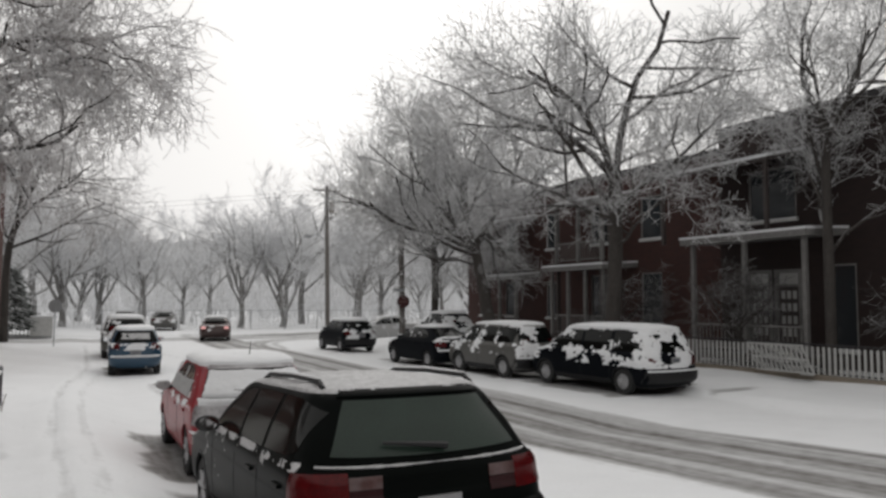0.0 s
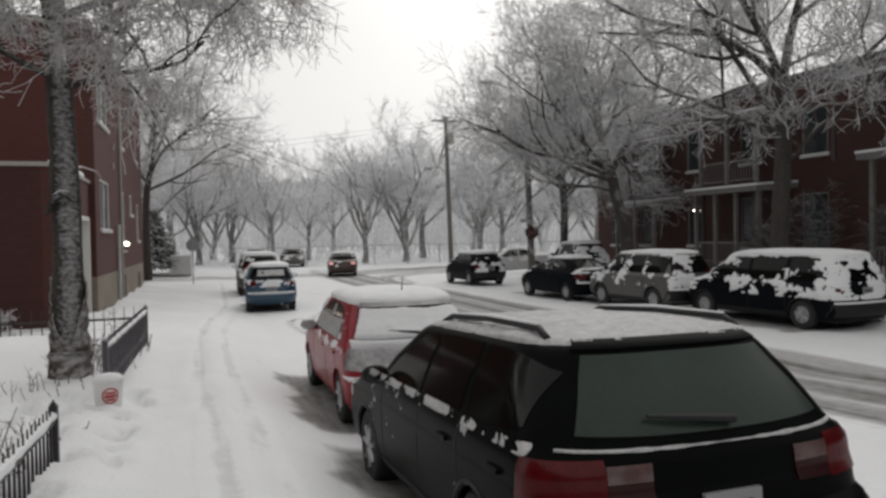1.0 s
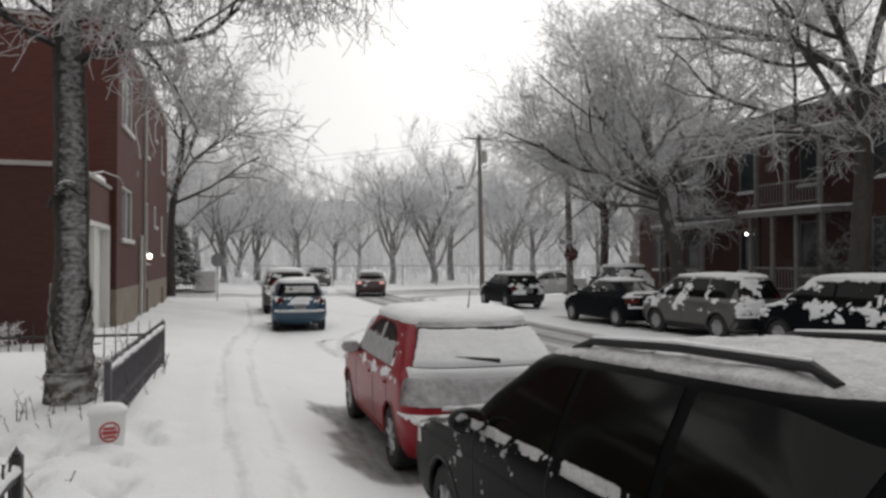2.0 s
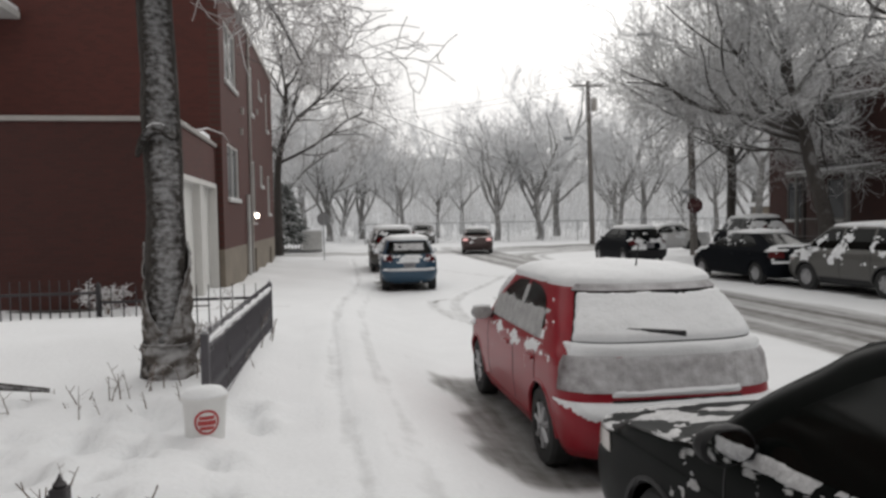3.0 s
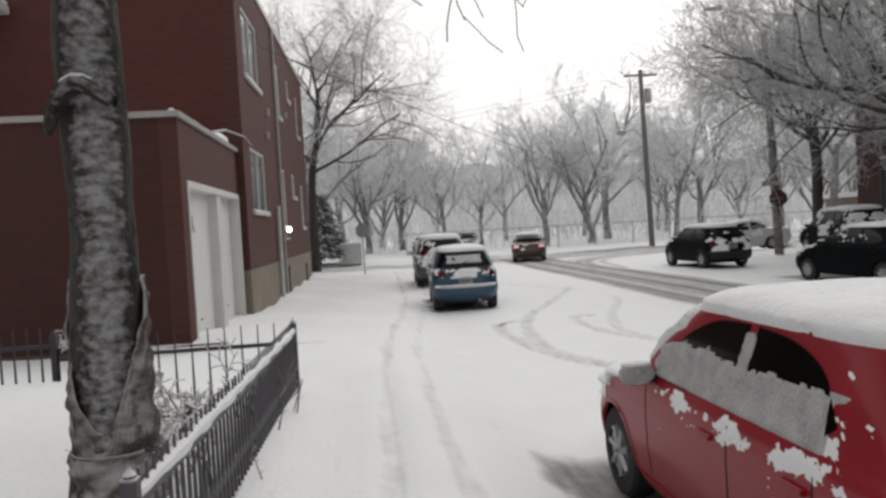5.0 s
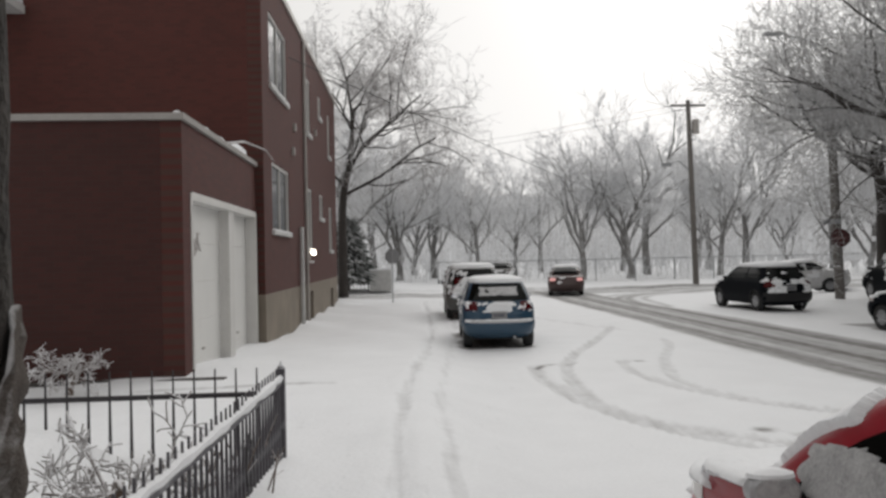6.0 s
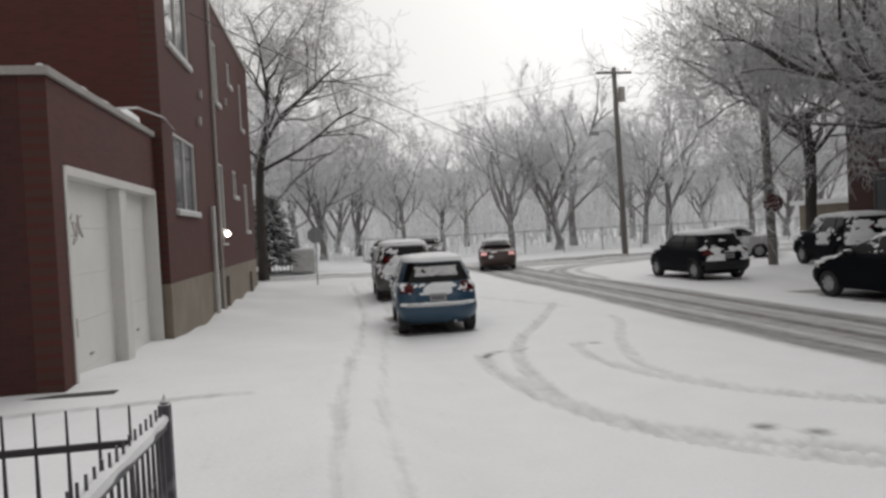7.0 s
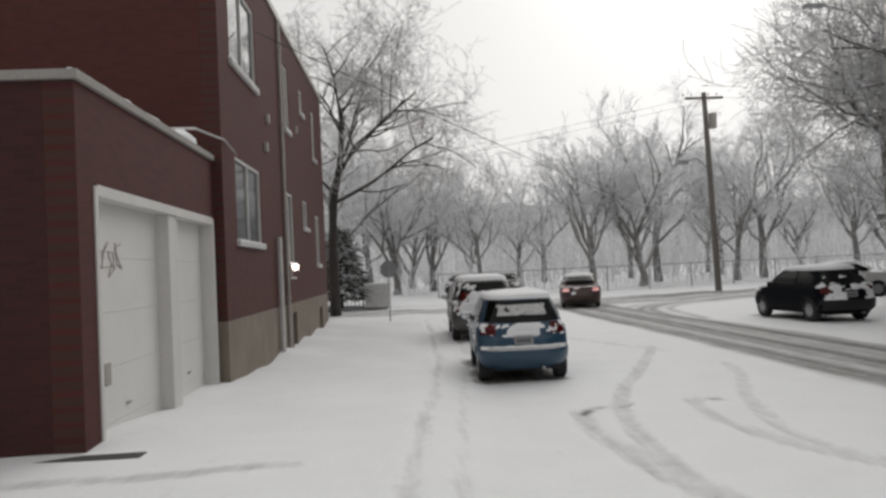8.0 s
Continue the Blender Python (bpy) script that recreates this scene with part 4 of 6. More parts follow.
utility, sh = car("sport_utility", "silver-grey sport utility vehicle dusted with snow, parked at the far kerb", SMALL_VAN, (0.88, 3.4), stand(13.55, 18.6, 4), PAINT_SILVER, 0.34,
                  [(0.42, 1.25, 1.1, arc((0.42, 1.44), (0.62, 1.56), (1.25, 1.58))), (1.33, 2.2, 1.09, 1.58), (2.28, 3.4, 1.08, arc((2.28, 1.58), (2.75, 1.55), (3.1, 1.32), (3.4, 1.1)))], (0.7, 0.57, 1.12, 1.56), (0.75, 0.55, 1.1, 1.56), [(0.6, 0.2, 0.8, 1.2)], mirror=(3.2, 1.04), cladding=True, plate=0.85, seams=((1.29, 0.4, 1.05), (2.24, 0.4, 1.05)))
snow_on(sh, utility, 0.04, plain_snow((0.7, 1.6), 1.63, 3.6, 0.4, 0.28, 0.35), 0.03, 20, 90, 8.8, freq=0.62, stuff=True)
LIFT_ROWS = levels(4.42, 0.86, 1.5, 0.98, 0.08, (0.2, 1.05), (3.4, 2.45), 0.24, 0.62, 0.22, 0.9, 0.4)
lift, sh = car("hatchback", "dark liftback car with snowy roof at the far kerb", LIFT_ROWS, (0.85, 3.55), stand(12.95, 22.8, 3), PAINT_DARK, 0.31,
               [(0.9, 1.6, arc((0.9, 1.1), (1.1, 1.04), (1.6, 1.03)), arc((0.9, 1.14), (1.2, 1.3), (1.6, 1.38))), (1.68, 3.0, 1.02, arc((1.68, 1.38), (2.2, 1.37), (2.55, 1.25), (3.0, 1.04)))], (0.62, 0.5, 1.05, 1.38), (0.7, 0.5, 1.04, 1.38), [(0.46, 0.3, 0.76, 0.96)], mirror=(2.8, 0.98), plate=0.8)
snow_on(sh, lift, 0.035, plain_snow((0.7, 1.1), 1.41, 3.3, 0.15, 0.0, 0.1), 0.035, 16, 60, 6.1, stuff=True)
CORNER_ROWS = levels(4.1, 0.83, 1.56, 1.0, 0.08, (0.15, 0.5), (3.15, 2.45), 0.22, 0.64, 0.24, 0.93, 0.42)
corner_car, sh = car("hatchback", "dark hatchback with snow on roof and tail, standing at the corner", CORNER_ROWS, (0.82, 3.28), stand(12.8, 31.8, 2), PAINT_DARK, 0.32,
                     [(0.62, 1.4, 1.06, arc((0.62, 1.2), (0.9, 1.38), (1.4, 1.43))), (1.48, 2.7, 1.04, arc((1.48, 1.43), (2.0, 1.41), (2.35, 1.28), (2.7, 1.05)))], (0.66, 0.52, 1.06, 1.42), (0.7, 0.5, 1.05, 1.42), [(0.5, 0.3, 0.8, 1.0)], mirror=(2.55, 1.0), cladding=True, fine=False, plate=0.76)
snow_on(sh, corner_car, 0.045, plain_snow((0.62, 1.3), 1.46, 3.0, 0.35, 0.0, 0.12), 0.04, 14, 50, 4.4, stuff=True)
SUV_ROWS = levels(4.35, 0.88, 1.72, 1.06, 0.08, (0.14, 0.42), (3.4, 2.7), 0.22, 0.66, 0.3, 0.98, 0.38)
SUV_WINDOWS = [(0.45, 1.25, 1.1, arc((0.45, 1.45), (0.65, 1.56), (1.25, 1.58))), (1.33, 2.1, 1.09, 1.58), (2.18, 3.1, 1.08, arc((2.18, 1.58), (2.55, 1.55), (2.85, 1.34), (3.1, 1.1)))]
for lab, m, paint, seed, rear in (("silver sport utility vehicle under snow, parked ahead of the blue car", stand(2.75, 32.0, -2), PAINT_SILVER, 2.3, 0.5), ("dark sport utility vehicle under snow by the street tree", stand(17.6, 31.2, -8), PAINT_DARK, 6.6, 0.7)):
    ob, sh = car("sport_utility", lab, SUV_ROWS, (0.85, 3.35), m, paint, 0.34, SUV_WINDOWS, (0.68, 0.56, 1.12, 1.56), (0.74, 0.56, 1.1, 1.56), [(0.6, 0.2, 0.8, 1.3)], fine=False, mirror=(2.95, 1.05))
    snow_on(sh, ob, 0.06, plain_snow((0.7, 1.5), 1.62, 3.3, rear, 0.2, 0.3), 0.05, 12, 40, seed, stuff=True)
SEDAN_ROWS = levels(4.5, 0.865, 1.45, 0.95, 0.05, (0.2, 1.25), (3.35, 2.65), 0.25, 0.62, 0.22, 0.88, 0.4, deck=0.72)
SEDAN_WINDOWS = [(1.15, 1.8, 1.01, arc((1.15, 1.08), (1.4, 1.28), (1.8, 1.33))), (1.88, 2.9, 1.0, arc((1.88, 1.33), (2.3, 1.31), (2.6, 1.2), (2.9, 1.02)))]
for lab, m, paint, rear, seed, lamp in (("maroon sedan with lit red tail lamps, at the junction", stand(8.3, 43.6, -12), PAINT_MAROON, 0.1, 9.1, TAIL_GLOW), ("grey sedan under snow on the street beyond the junction", stand(6.9, 56.0, -10), PAINT_SILVER, 0.4, 1.9, RED_LAMP), ("dark sedan under snow on the street beyond the junction", stand(4.2, 58.0, -14), PAINT_DARK, 0.3, 2.9, RED_LAMP),
                                        ("pale sedan half buried in snow beside the brick building", stand(-2.6, 44.4, 85), PAINT_WHITE, 0.8, 5.9, RED_LAMP), ("white sedan parked across the junction", stand(19.6, 39.6, 75), PAINT_WHITE, 0.5, 3.9, RED_LAMP)):
    ob, sh = car("sedan", lab, SEDAN_ROWS, (0.95, 3.6), m, paint, 0.31, SEDAN_WINDOWS, (0.6, 0.5, 1.02, 1.33), (0.68, 0.5, 1.01, 1.33), [(0.5, 0.2, 0.72, 0.86)], lamp=lamp, fine=False)
    snow_on(sh, ob, 0.05, plain_snow((0.6, 0.9), 1.36, 3.2, rear, rear * 0.5, rear * 0.5), 0.05, 12, 40, seed, stuff=True)


# ---------------------------------------------------------------- trees
def grow(rng, p, d, length, r, depth, limbs, twigs, spec):
    """One branch and, from it, the next finer ones."""
    last = depth >= spec["depth"]
    n = spec.get("tip", 3) if last else 5
    pts, rad = [p], [r]
    q, dd = Vector(p), Vector(d).normalized()
    lift = spec["lift"][min(depth, len(spec["lift"]) - 1)]
    for k in range(n):
        dd = (dd + Vector((rng.uniform(-1, 1), rng.uniform(-1, 1), rng.uniform(-1, 1))) * spec["bend"] + Vector((0, 0, lift))).normalized()
        q = q + dd * (length / n)
        pts.append(q.copy())
        rad.append(r * (1 - 0.55 * (k + 1) / n))
    (twigs if depth >= spec["fine"] else limbs).append((pts, [max(x, spec["thin"]) for x in rad]))
    if last:
        return
    count = spec["kids"][min(depth, len(spec["kids"]) - 1)]
    for k in range(count):
        t = spec["bare"] + (1 - spec["bare"]) * (k + rng.uniform(0.1, 0.9)) / count
        i = min(int(t * n), n - 1)
        o = pts[i].lerp(pts[i + 1], t * n - i)
        along = (pts[i + 1] - pts[i]).normalized()
        side = along.cross(Vector((rng.uniform(-1, 1), rng.uniform(-1, 1), rng.uniform(-1, 1)))).normalized()
        a = radians(rng.uniform(*spec["angle"]))
        grow(rng, o, along * math.cos(a) + side * math.sin(a), length * rng.uniform(*spec["shrink"]), max(rad[i] * 0.62, spec["thin"]), depth + 1, limbs, twigs, spec)


BASE = dict(lift=(0.05, 0.02, 0.0, -0.02), bend=0.28, depth=4, fine=2, kids=(5, 6, 6, 6), bare=0.22, angle=(30, 70), shrink=(0.45, 0.7), thin=0.007)


def tree(name, label, at, seed, trunk_pts, trunk_r, limb_dirs, bark, twig, spec=BASE, sides=10):
    """trunk_pts: the trunk's line; limb_dirs: (trunk share, direction, length, radius) of the main limbs."""
    rng = random.Random(seed)
    root = empty(name, pose(*at))
    twigs = []
    tv, tf = [], []
    pts = [Vector(p) for p in trunk_pts]
    fine_pts = [Vector(q) for q in smooth_line([tuple(p) for p in pts], 5)]
    fine_r = list(np.interp(np.linspace(0, len(pts) - 1, len(fine_pts)), range(len(pts)), trunk_r))
    tube_data(fine_pts, fine_r, sides + 8, tv, tf)
    tv = [v + Vector((noise.noise(v * 3 + Vector((seed, 0, 0))), noise.noise(v * 3 + Vector((0, seed, 0))), 0)) * 0.09 * trunk_r[0] + Vector((noise.noise(v * 11), noise.noise(v * 11 + Vector((5, 5, 0))), 0)) * 0.06 * trunk_r[0] for v in tv]
    mesh_object("trunk", tv, tf, bark, root)
    for share, d, length, r in limb_dirs:
        x = share * (len(pts) - 1)
        i = min(int(x), len(pts) - 2)
        limbs = []
        grow(rng, pts[i].lerp(pts[i + 1], x - i), Vector(d), length, r, 0, limbs, twigs, spec)
        lv, lf = [], []
        for p, rr in limbs:
            tube_data(p, rr, 7, lv, lf, cap=False)
        mesh_object("limb", lv, lf, bark, root)
    cv, cf = [], []
    for p, r in twigs:
        tube_data(p, r, 3, cv, cf, cap=False)
    tagged(mesh_object("crown", cv, cf, twig, root, angle=180), "fine twigs coated in frost and snow")
    tagged(root, label, "tree")
    return root


def ring(rng, n, up, length, r, low=0.5, high=1.0):
    """Main limbs set round a trunk."""
    out = []
    for k in range(n):
        a = 2 * math.pi * (k + rng.uniform(-0.3, 0.3)) / n
        out.append((low + (high - low) * (k + 0.5) / n, (math.cos(a), math.sin(a), up * rng.uniform(0.7, 1.3)), length * rng.uniform(0.8, 1.15), r * rng.uniform(0.8, 1.1)))
    return out


# street trees of the far pavement
STREET = dict(BASE, kids=(6, 6, 7, 5), thin=0.006, bend=0.32, lift=(0.05, 0.06, 0.05, 0.03))
tree("street_tree", "tall bare street tree with frosted spreading branches", (15.9, 18.0, float(level(15.9, 18.0)) - 0.05), 3, [(0, 0.3, 0), (0.1, 0.2, 2.0), (0.05, 0, 4.0), (0, -0.1, 6.3)], [0.3, 0.24, 0.22, 0.2],
     [(0.98, (-0.35, 0.55, 1.0), 5.6, 0.13), (1.0, (0.15, -0.5, 1.0), 5.4, 0.13), (0.97, (-0.7, -0.2, 1.0), 5.4, 0.12), (0.8, (-0.4, 1.0, 0.45), 4.6, 0.1), (0.85, (-0.9, 0.1, 0.5), 4.2, 0.1), (0.9, (0.7, 0.5, 0.8), 4.0, 0.1), (0.82, (-0.2, -1.0, 0.5), 4.0, 0.08), (0.66, (-0.1, -1.0, 0.12), 3.4, 0.06)], BARK, TWIG, STREET)
tree("street_tree", "leaning bare street tree with two frosted forks", (16.2, 25.8, float(level(16.2, 25.8)) - 0.05), 8, [(0, 0, 0), (0.05, 0.5, 1.6), (0.1, 1.2, 3.2), (0.2, 1.9, 4.7)], [0.3, 0.25, 0.22, 0.2],
     [(1.0, (-0.25, 0.9, 0.9), 5.0, 0.14), (1.0, (0.3, -0.4, 1.0), 5.0, 0.13), (0.95, (-0.8, 0.3, 0.7), 5.2, 0.11), (0.9, (-0.4, 1.0, 0.35), 5.4, 0.1), (0.9, (-0.7, -0.6, 0.6), 4.6, 0.1), (0.8, (-0.7, 0.8, 0.25), 4.6, 0.07), (0.97, (0.5, 0.6, 1.0), 4.2, 0.1), (0.97, (-0.9, 0.6, 0.9), 5.2, 0.1), (1.0, (-0.4, 0.6, 1.6), 5.6, 0.11), (1.0, (0.0, 0.1, 1.6), 5.4, 0.1)], BARK, TWIG, STREET)
tree("street_tree", "straight bare street tree with low frosted crown", (18.6, 35.9, float(level(18.6, 35.9)) - 0.05), 21, [(0, 0, 0), (0, 0, 1.8), (0.03, 0, 3.8), (-0.1, 0.1, 5.6)], [0.26, 0.2, 0.2, 0.17], ring(random.Random(4), 9, 0.75, 4.6, 0.1, 0.66, 1.0), BARK, TWIG, STREET)
tree("street_tree", "young bare tree with many upright stems before the houses", (20.4, 13.8, float(level(20.4, 13.8)) - 0.05), 31, [(0, 0, 0), (0, 0, 3), (0, 0, 6), (0, 0, 8)], [0.17, 0.15, 0.13, 0.1], ring(random.Random(7), 9, 1.3, 3.9, 0.07, 0.35, 1.0), BARK, TWIG, dict(STREET, kids=(5, 6, 5, 4)))
# big tree beside the pavement
tree("yard_tree", "thick bare tree plastered with snow in the fenced yard", (-1.29, 12.3, 0.42), 14, [(0, 0, -0.1), (0.02, 0, 0.5), (0.04, 0.0, 1.6), (0.02, 0.03, 3.0), (-0.03, 0.05, 4.4), (-0.1, 0.1, 5.6), (-0.15, 0.1, 7.0)], [0.26, 0.21, 0.185, 0.172, 0.16, 0.145, 0.12],
     [(0.6, (1.0, -0.45, 0.12), 2.1, 0.045), (0.66, (0.95, -0.35, 0.35), 2.3, 0.055), (0.72, (1.0, 0.1, 0.45), 2.5, 0.06), (0.6, (0.6, -0.8, 0.15), 1.6, 0.03), (0.8, (0.8, -0.6, 0.5), 2.5, 0.06), (0.62, (-0.8, -0.3, 0.3), 2.0, 0.05), (0.75, (-0.7, 0.3, 0.5), 2.2, 0.06), (0.9, (0.6, 0.4, 0.6), 2.4, 0.07), (0.64, (-0.5, -0.8, 0.1), 1.7, 0.03), (1.0, (0.2, -0.2, 1.0), 3.0, 0.1), (1.0, (-0.5, 0.2, 1.0), 3.0, 0.1), (0.85, (0.3, -1.0, 0.4), 2.5, 0.06)],
     BARK_SNOWY, TWIG_WARM, dict(BASE, kids=(6, 6, 6, 4), lift=(0.04, 0.0, -0.03, -0.05), bend=0.34, thin=0.005))
# tree behind the brick building
tree("corner_tree", "bare tree with thin reddish frosted twigs behind the building", (-2.3, 45.5, 0.1), 41, [(0, 0, 0), (0.0, 0, 2.5), (0.1, 0, 5.0), (0.5, 0, 7.0), (0.6, 0, 9.0)], [0.26, 0.2, 0.18, 0.13, 0.08],
     [(0.5, (0.9, -0.2, 0.5), 5.4, 0.09), (0.6, (0.5, -0.5, 1.0), 5.4, 0.09), (0.66, (0.9, -0.3, 0.8), 5.2, 0.08), (0.72, (0.6, 0.3, 0.9), 4.2, 0.08), (0.85, (0.2, -0.4, 1.2), 4.2, 0.07), (0.9, (-0.4, 0.3, 1.0), 4.0, 0.07), (0.55, (-0.8, -0.3, 0.7), 4.2, 0.07), (1.0, (0.6, -0.2, 0.9), 3.6, 0.06)], BARK, TWIG_WARM, dict(BASE, kids=(6, 6, 5, 4), thin=0.008))
# park trees beyond the junction
PARK = dict(BASE, tip=2, kids=(5, 5, 5, 4), thin=0.012, lift=(0.12, 0.06, 0.03, 0.02), angle=(22, 52), bend=0.24)
kinds = []
for k in range(5):
    r2 = random.Random(60 + k)
    lean = r2.uniform(-0.5, 0.5)
    low = (1.6, 2.4, 3.6, 4.4, 3.2)[k]
    limbs = [(0.4 + 0.6 * (j + 0.5) / 6, (math.cos(j * 2.4 + k), math.sin(j * 2.4 + k) * 0.8, r2.uniform(*((1.3, 2.6) if k < 2 else (0.5, 1.9)))), r2.uniform(4.2, 5.8), r2.uniform(0.1, 0.16)) for j in range(6)]
    kinds.append(tree("park_tree", "spreading bare frosted park tree, paled with painted haze", ((17.0, 61, 0.1), (13.4, 60.5, 0.1), (24.5, 63, 0.1), (6.5, 66, 0.1), (32, 61, 0.1))[k], 70 + k, [(0, 0, 0), (0.1, 0, low * 0.5), (lean * 0.6, 0, low), (lean * 1.4, 0.2, low + 2.2)], [0.32, 0.25, 0.21, 0.14], limbs, BARK_FAR, TWIG_FAR, PARK, 6))
rng = random.Random(99)
spots = [(0.5, 66), (3.4, 72), (10.5, 72), (21, 69), (28, 66), (37, 64), (43, 68), (48, 62), (-3.5, 60), (-6, 68), (2, 84), (8, 86), (15, 84), (23, 82), (31, 80), (40, 82), (50, 80), (-9, 56), (29, 50), (-2, 78), (55, 62), (60, 72), (35, 92)]
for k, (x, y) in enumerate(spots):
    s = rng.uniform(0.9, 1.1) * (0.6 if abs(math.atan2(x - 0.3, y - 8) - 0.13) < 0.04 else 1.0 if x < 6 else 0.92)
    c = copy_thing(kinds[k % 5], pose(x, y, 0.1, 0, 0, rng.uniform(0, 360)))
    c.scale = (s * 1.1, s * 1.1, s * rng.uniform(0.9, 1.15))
for k, s in ((1, 0.9), (2, 0.78), (3, 0.66), (4, 0.8)):
    kinds[k].scale = (s, s, s)
for ob in [o for o in scene.objects if o.name.startswith("park_tree")]:
    ob["group"] = "park trees"


def thicket(label, x0, x1, y0, y1, n, height, seed, thick):
    """Undergrowth and far thin trunks, too many to count."""
    r = random.Random(seed)
    v, f = [], []
    for _ in range(n):
        x, y = r.uniform(x0, x1), r.uniform(y0, y1)
        h = height * (0.25 + 0.75 * r.random() ** 2)
        p, d = Vector((x, y, 0.0)), Vector((r.uniform(-0.25, 0.25), r.uniform(-0.25, 0.25), 1))
        pts = [p, p + d * h * 0.5, p + d * h * 0.8 + Vector((r.uniform(-0.3, 0.3), 0, 0)), p + d * h + Vector((r.uniform(-0.6, 0.6), 0, 0))]
        tube_data(pts, [thick, thick * 0.8, thick * 0.6, thick * 0.3], 3, v, f, cap=False)
        for j in range(7):
            o = pts[1 + j % 3]
            e = o + Vector((r.uniform(-1, 1), r.uniform(-1, 1), r.uniform(0.1, 1.1))) * h * 0.22
            m = o.lerp(e, 0.5) + Vector((0, 0, 0.05 * h))
            tube_data([o, m, e], [thick * 0.45, thick * 0.35, thick * 0.25], 3, v, f, cap=False)
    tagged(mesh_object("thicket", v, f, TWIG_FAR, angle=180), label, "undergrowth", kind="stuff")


thicket("frosted undergrowth along the park edge, paled with painted haze", -30, 75, 62, 82, 1100, 4.0, 1, 0.035)
thicket("grey frosted woods far behind the park, paled with painted haze", -70, 130, 88, 140, 2400, 10.5, 2, 0.075)


def backdrop(label, y, x0, x1, low, high, seed):
    """A far wooded slope, closing the view beyond the park."""
    v, f = [], []
    n = 260
    for k in range(n + 1):
        x = x0 + (x1 - x0) * k / n
        top = low + (high - low) * (0.5 + 0.5 * noise.noise(Vector((x * 0.012, seed, 0)))) + 2.2 * noise.noise(Vector((x * 0.09, seed, 3))) + 1.6 * noise.noise(Vector((x * 0.4, seed, 7)))
        bow = 0.0012 * (x - 10) ** 2
        v += [(x, y - bow, -1.0), (x, y - bow + 6, top * 0.6), (x, y - bow + 14, top)]
    for k in range(n):
        for j in range(2):
            q = 3 * k + j
            f.append((q, q + 3, q + 4, q + 1))
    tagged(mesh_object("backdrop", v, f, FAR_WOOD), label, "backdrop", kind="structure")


backdrop("far snowy wooded slope, grey with painted haze", 190, -170, 210, 13, 20, 1.0)


# ---------------------------------------------------------------- brick building with garage (near side)
def wall_with_holes(name, mat, length, z0, z1, holes, thick, m, label, parent=None):
    """A wall along local y from 0 to length, its face at x = 0 and its back at -thick, with openings (y0, y1, z0, z1)."""
    ys = sorted({0, length, *[h[0] for h in holes], *[h[1] for h in holes]})
    zs = sorted({z0, z1, *[h[2] for h in holes], *[h[3] for h in holes]})
    bm = bmesh.new()
    solid = lambda a, b: not any(h[0] <= a < h[1] and h[2] <= b < h[3] for h in holes)
    inside = lambda i, k: 0 <= i < len(ys) - 1 and 0 <= k < len(zs) - 1 and solid(ys[i], zs[k])
    cache = {}

    def vert(x, y, z):
        if (x, y, z) not in cache:
            cache[(x, y, z)] = bm.verts.new((x, y, z))
        return cache[(x, y, z)]

    def quad(*p):
        bm.faces.new([vert(*q) for q in p])
    for i in range(len(ys) - 1):
        for k in range(len(zs) - 1):
            if not inside(i, k):
                continue
            a, b, c, d = ys[i], ys[i + 1], zs[k], zs[k + 1]
            quad((0, a, c), (0, b, c), (0, b, d), (0, a, d))
            quad((-thick, a, c), (-thick, a, d), (-thick, b, d), (-thick, b, c))
            if not inside(i - 1, k):
                quad((0, a, c), (0, a, d), (-thick, a, d), (-thick, a, c))
            if not inside(i + 1, k):
                quad((0, b, c), (-thick, b, c), (-thick, b, d), (0, b, d))
            if not inside(i, k - 1):
                quad((0, a, c), (-thick, a, c), (-thick, b, c), (0, b, c))
            if not inside(i, k + 1):
                quad((0, a, d), (0, b, d), (-thick, b, d), (-thick, a, d))
    ob = part(name, bm, mat, parent)
    if not parent:
        ob.matrix_basis = m
        tagged(ob, label, "wall", kind="structure")
    return ob


def window(name, m, w, h, label, mullions=1, sill=True, frame_mat=None, back=CURTAIN):
    """A window in its own plane: local y along the wall, z up, x outward; 0, 0 is the lower near corner."""
    fm = frame_mat or WHITE
    root = empty(name, m)
    t = 0.06
    part("window_frame", boxes((-0.1, -0.02, 0, t, 0, h), (-0.1, -0.02, w - t, w, 0, h), (-0.1, -0.02, t, w - t, 0, t), (-0.1, -0.02, t, w - t, h - t, h)), fm, root)
    for k in range(mullions):
        y = w * (k + 1) / (mullions + 1)
        part("mullion", boxes((-0.095, -0.03, y - 0.025, y + 0.025, t, h - t)), fm, root)
    for k in range(mullions + 1):
        a, b = w * k / (mullions + 1) + 0.03, w * (k + 1) / (mullions + 1) - 0.03
        part("pane", boxes((-0.075, -0.065, a, b, 0.03, h - 0.03)), WINDOW_GLASS, root)
    if sill:
        s = part("window_sill", boxes((-0.12, 0.07, -0.06, w + 0.06, -0.09, 0), bevel=0.012), WHITE_OLD, root)
        part("snow_cap", boxes((-0.02, 0.065, -0.05, w + 0.05, 0.0, 0.035), bevel=0.014), SNOW, s)
    tagged(root, label, "window", kind="structure")
    return root


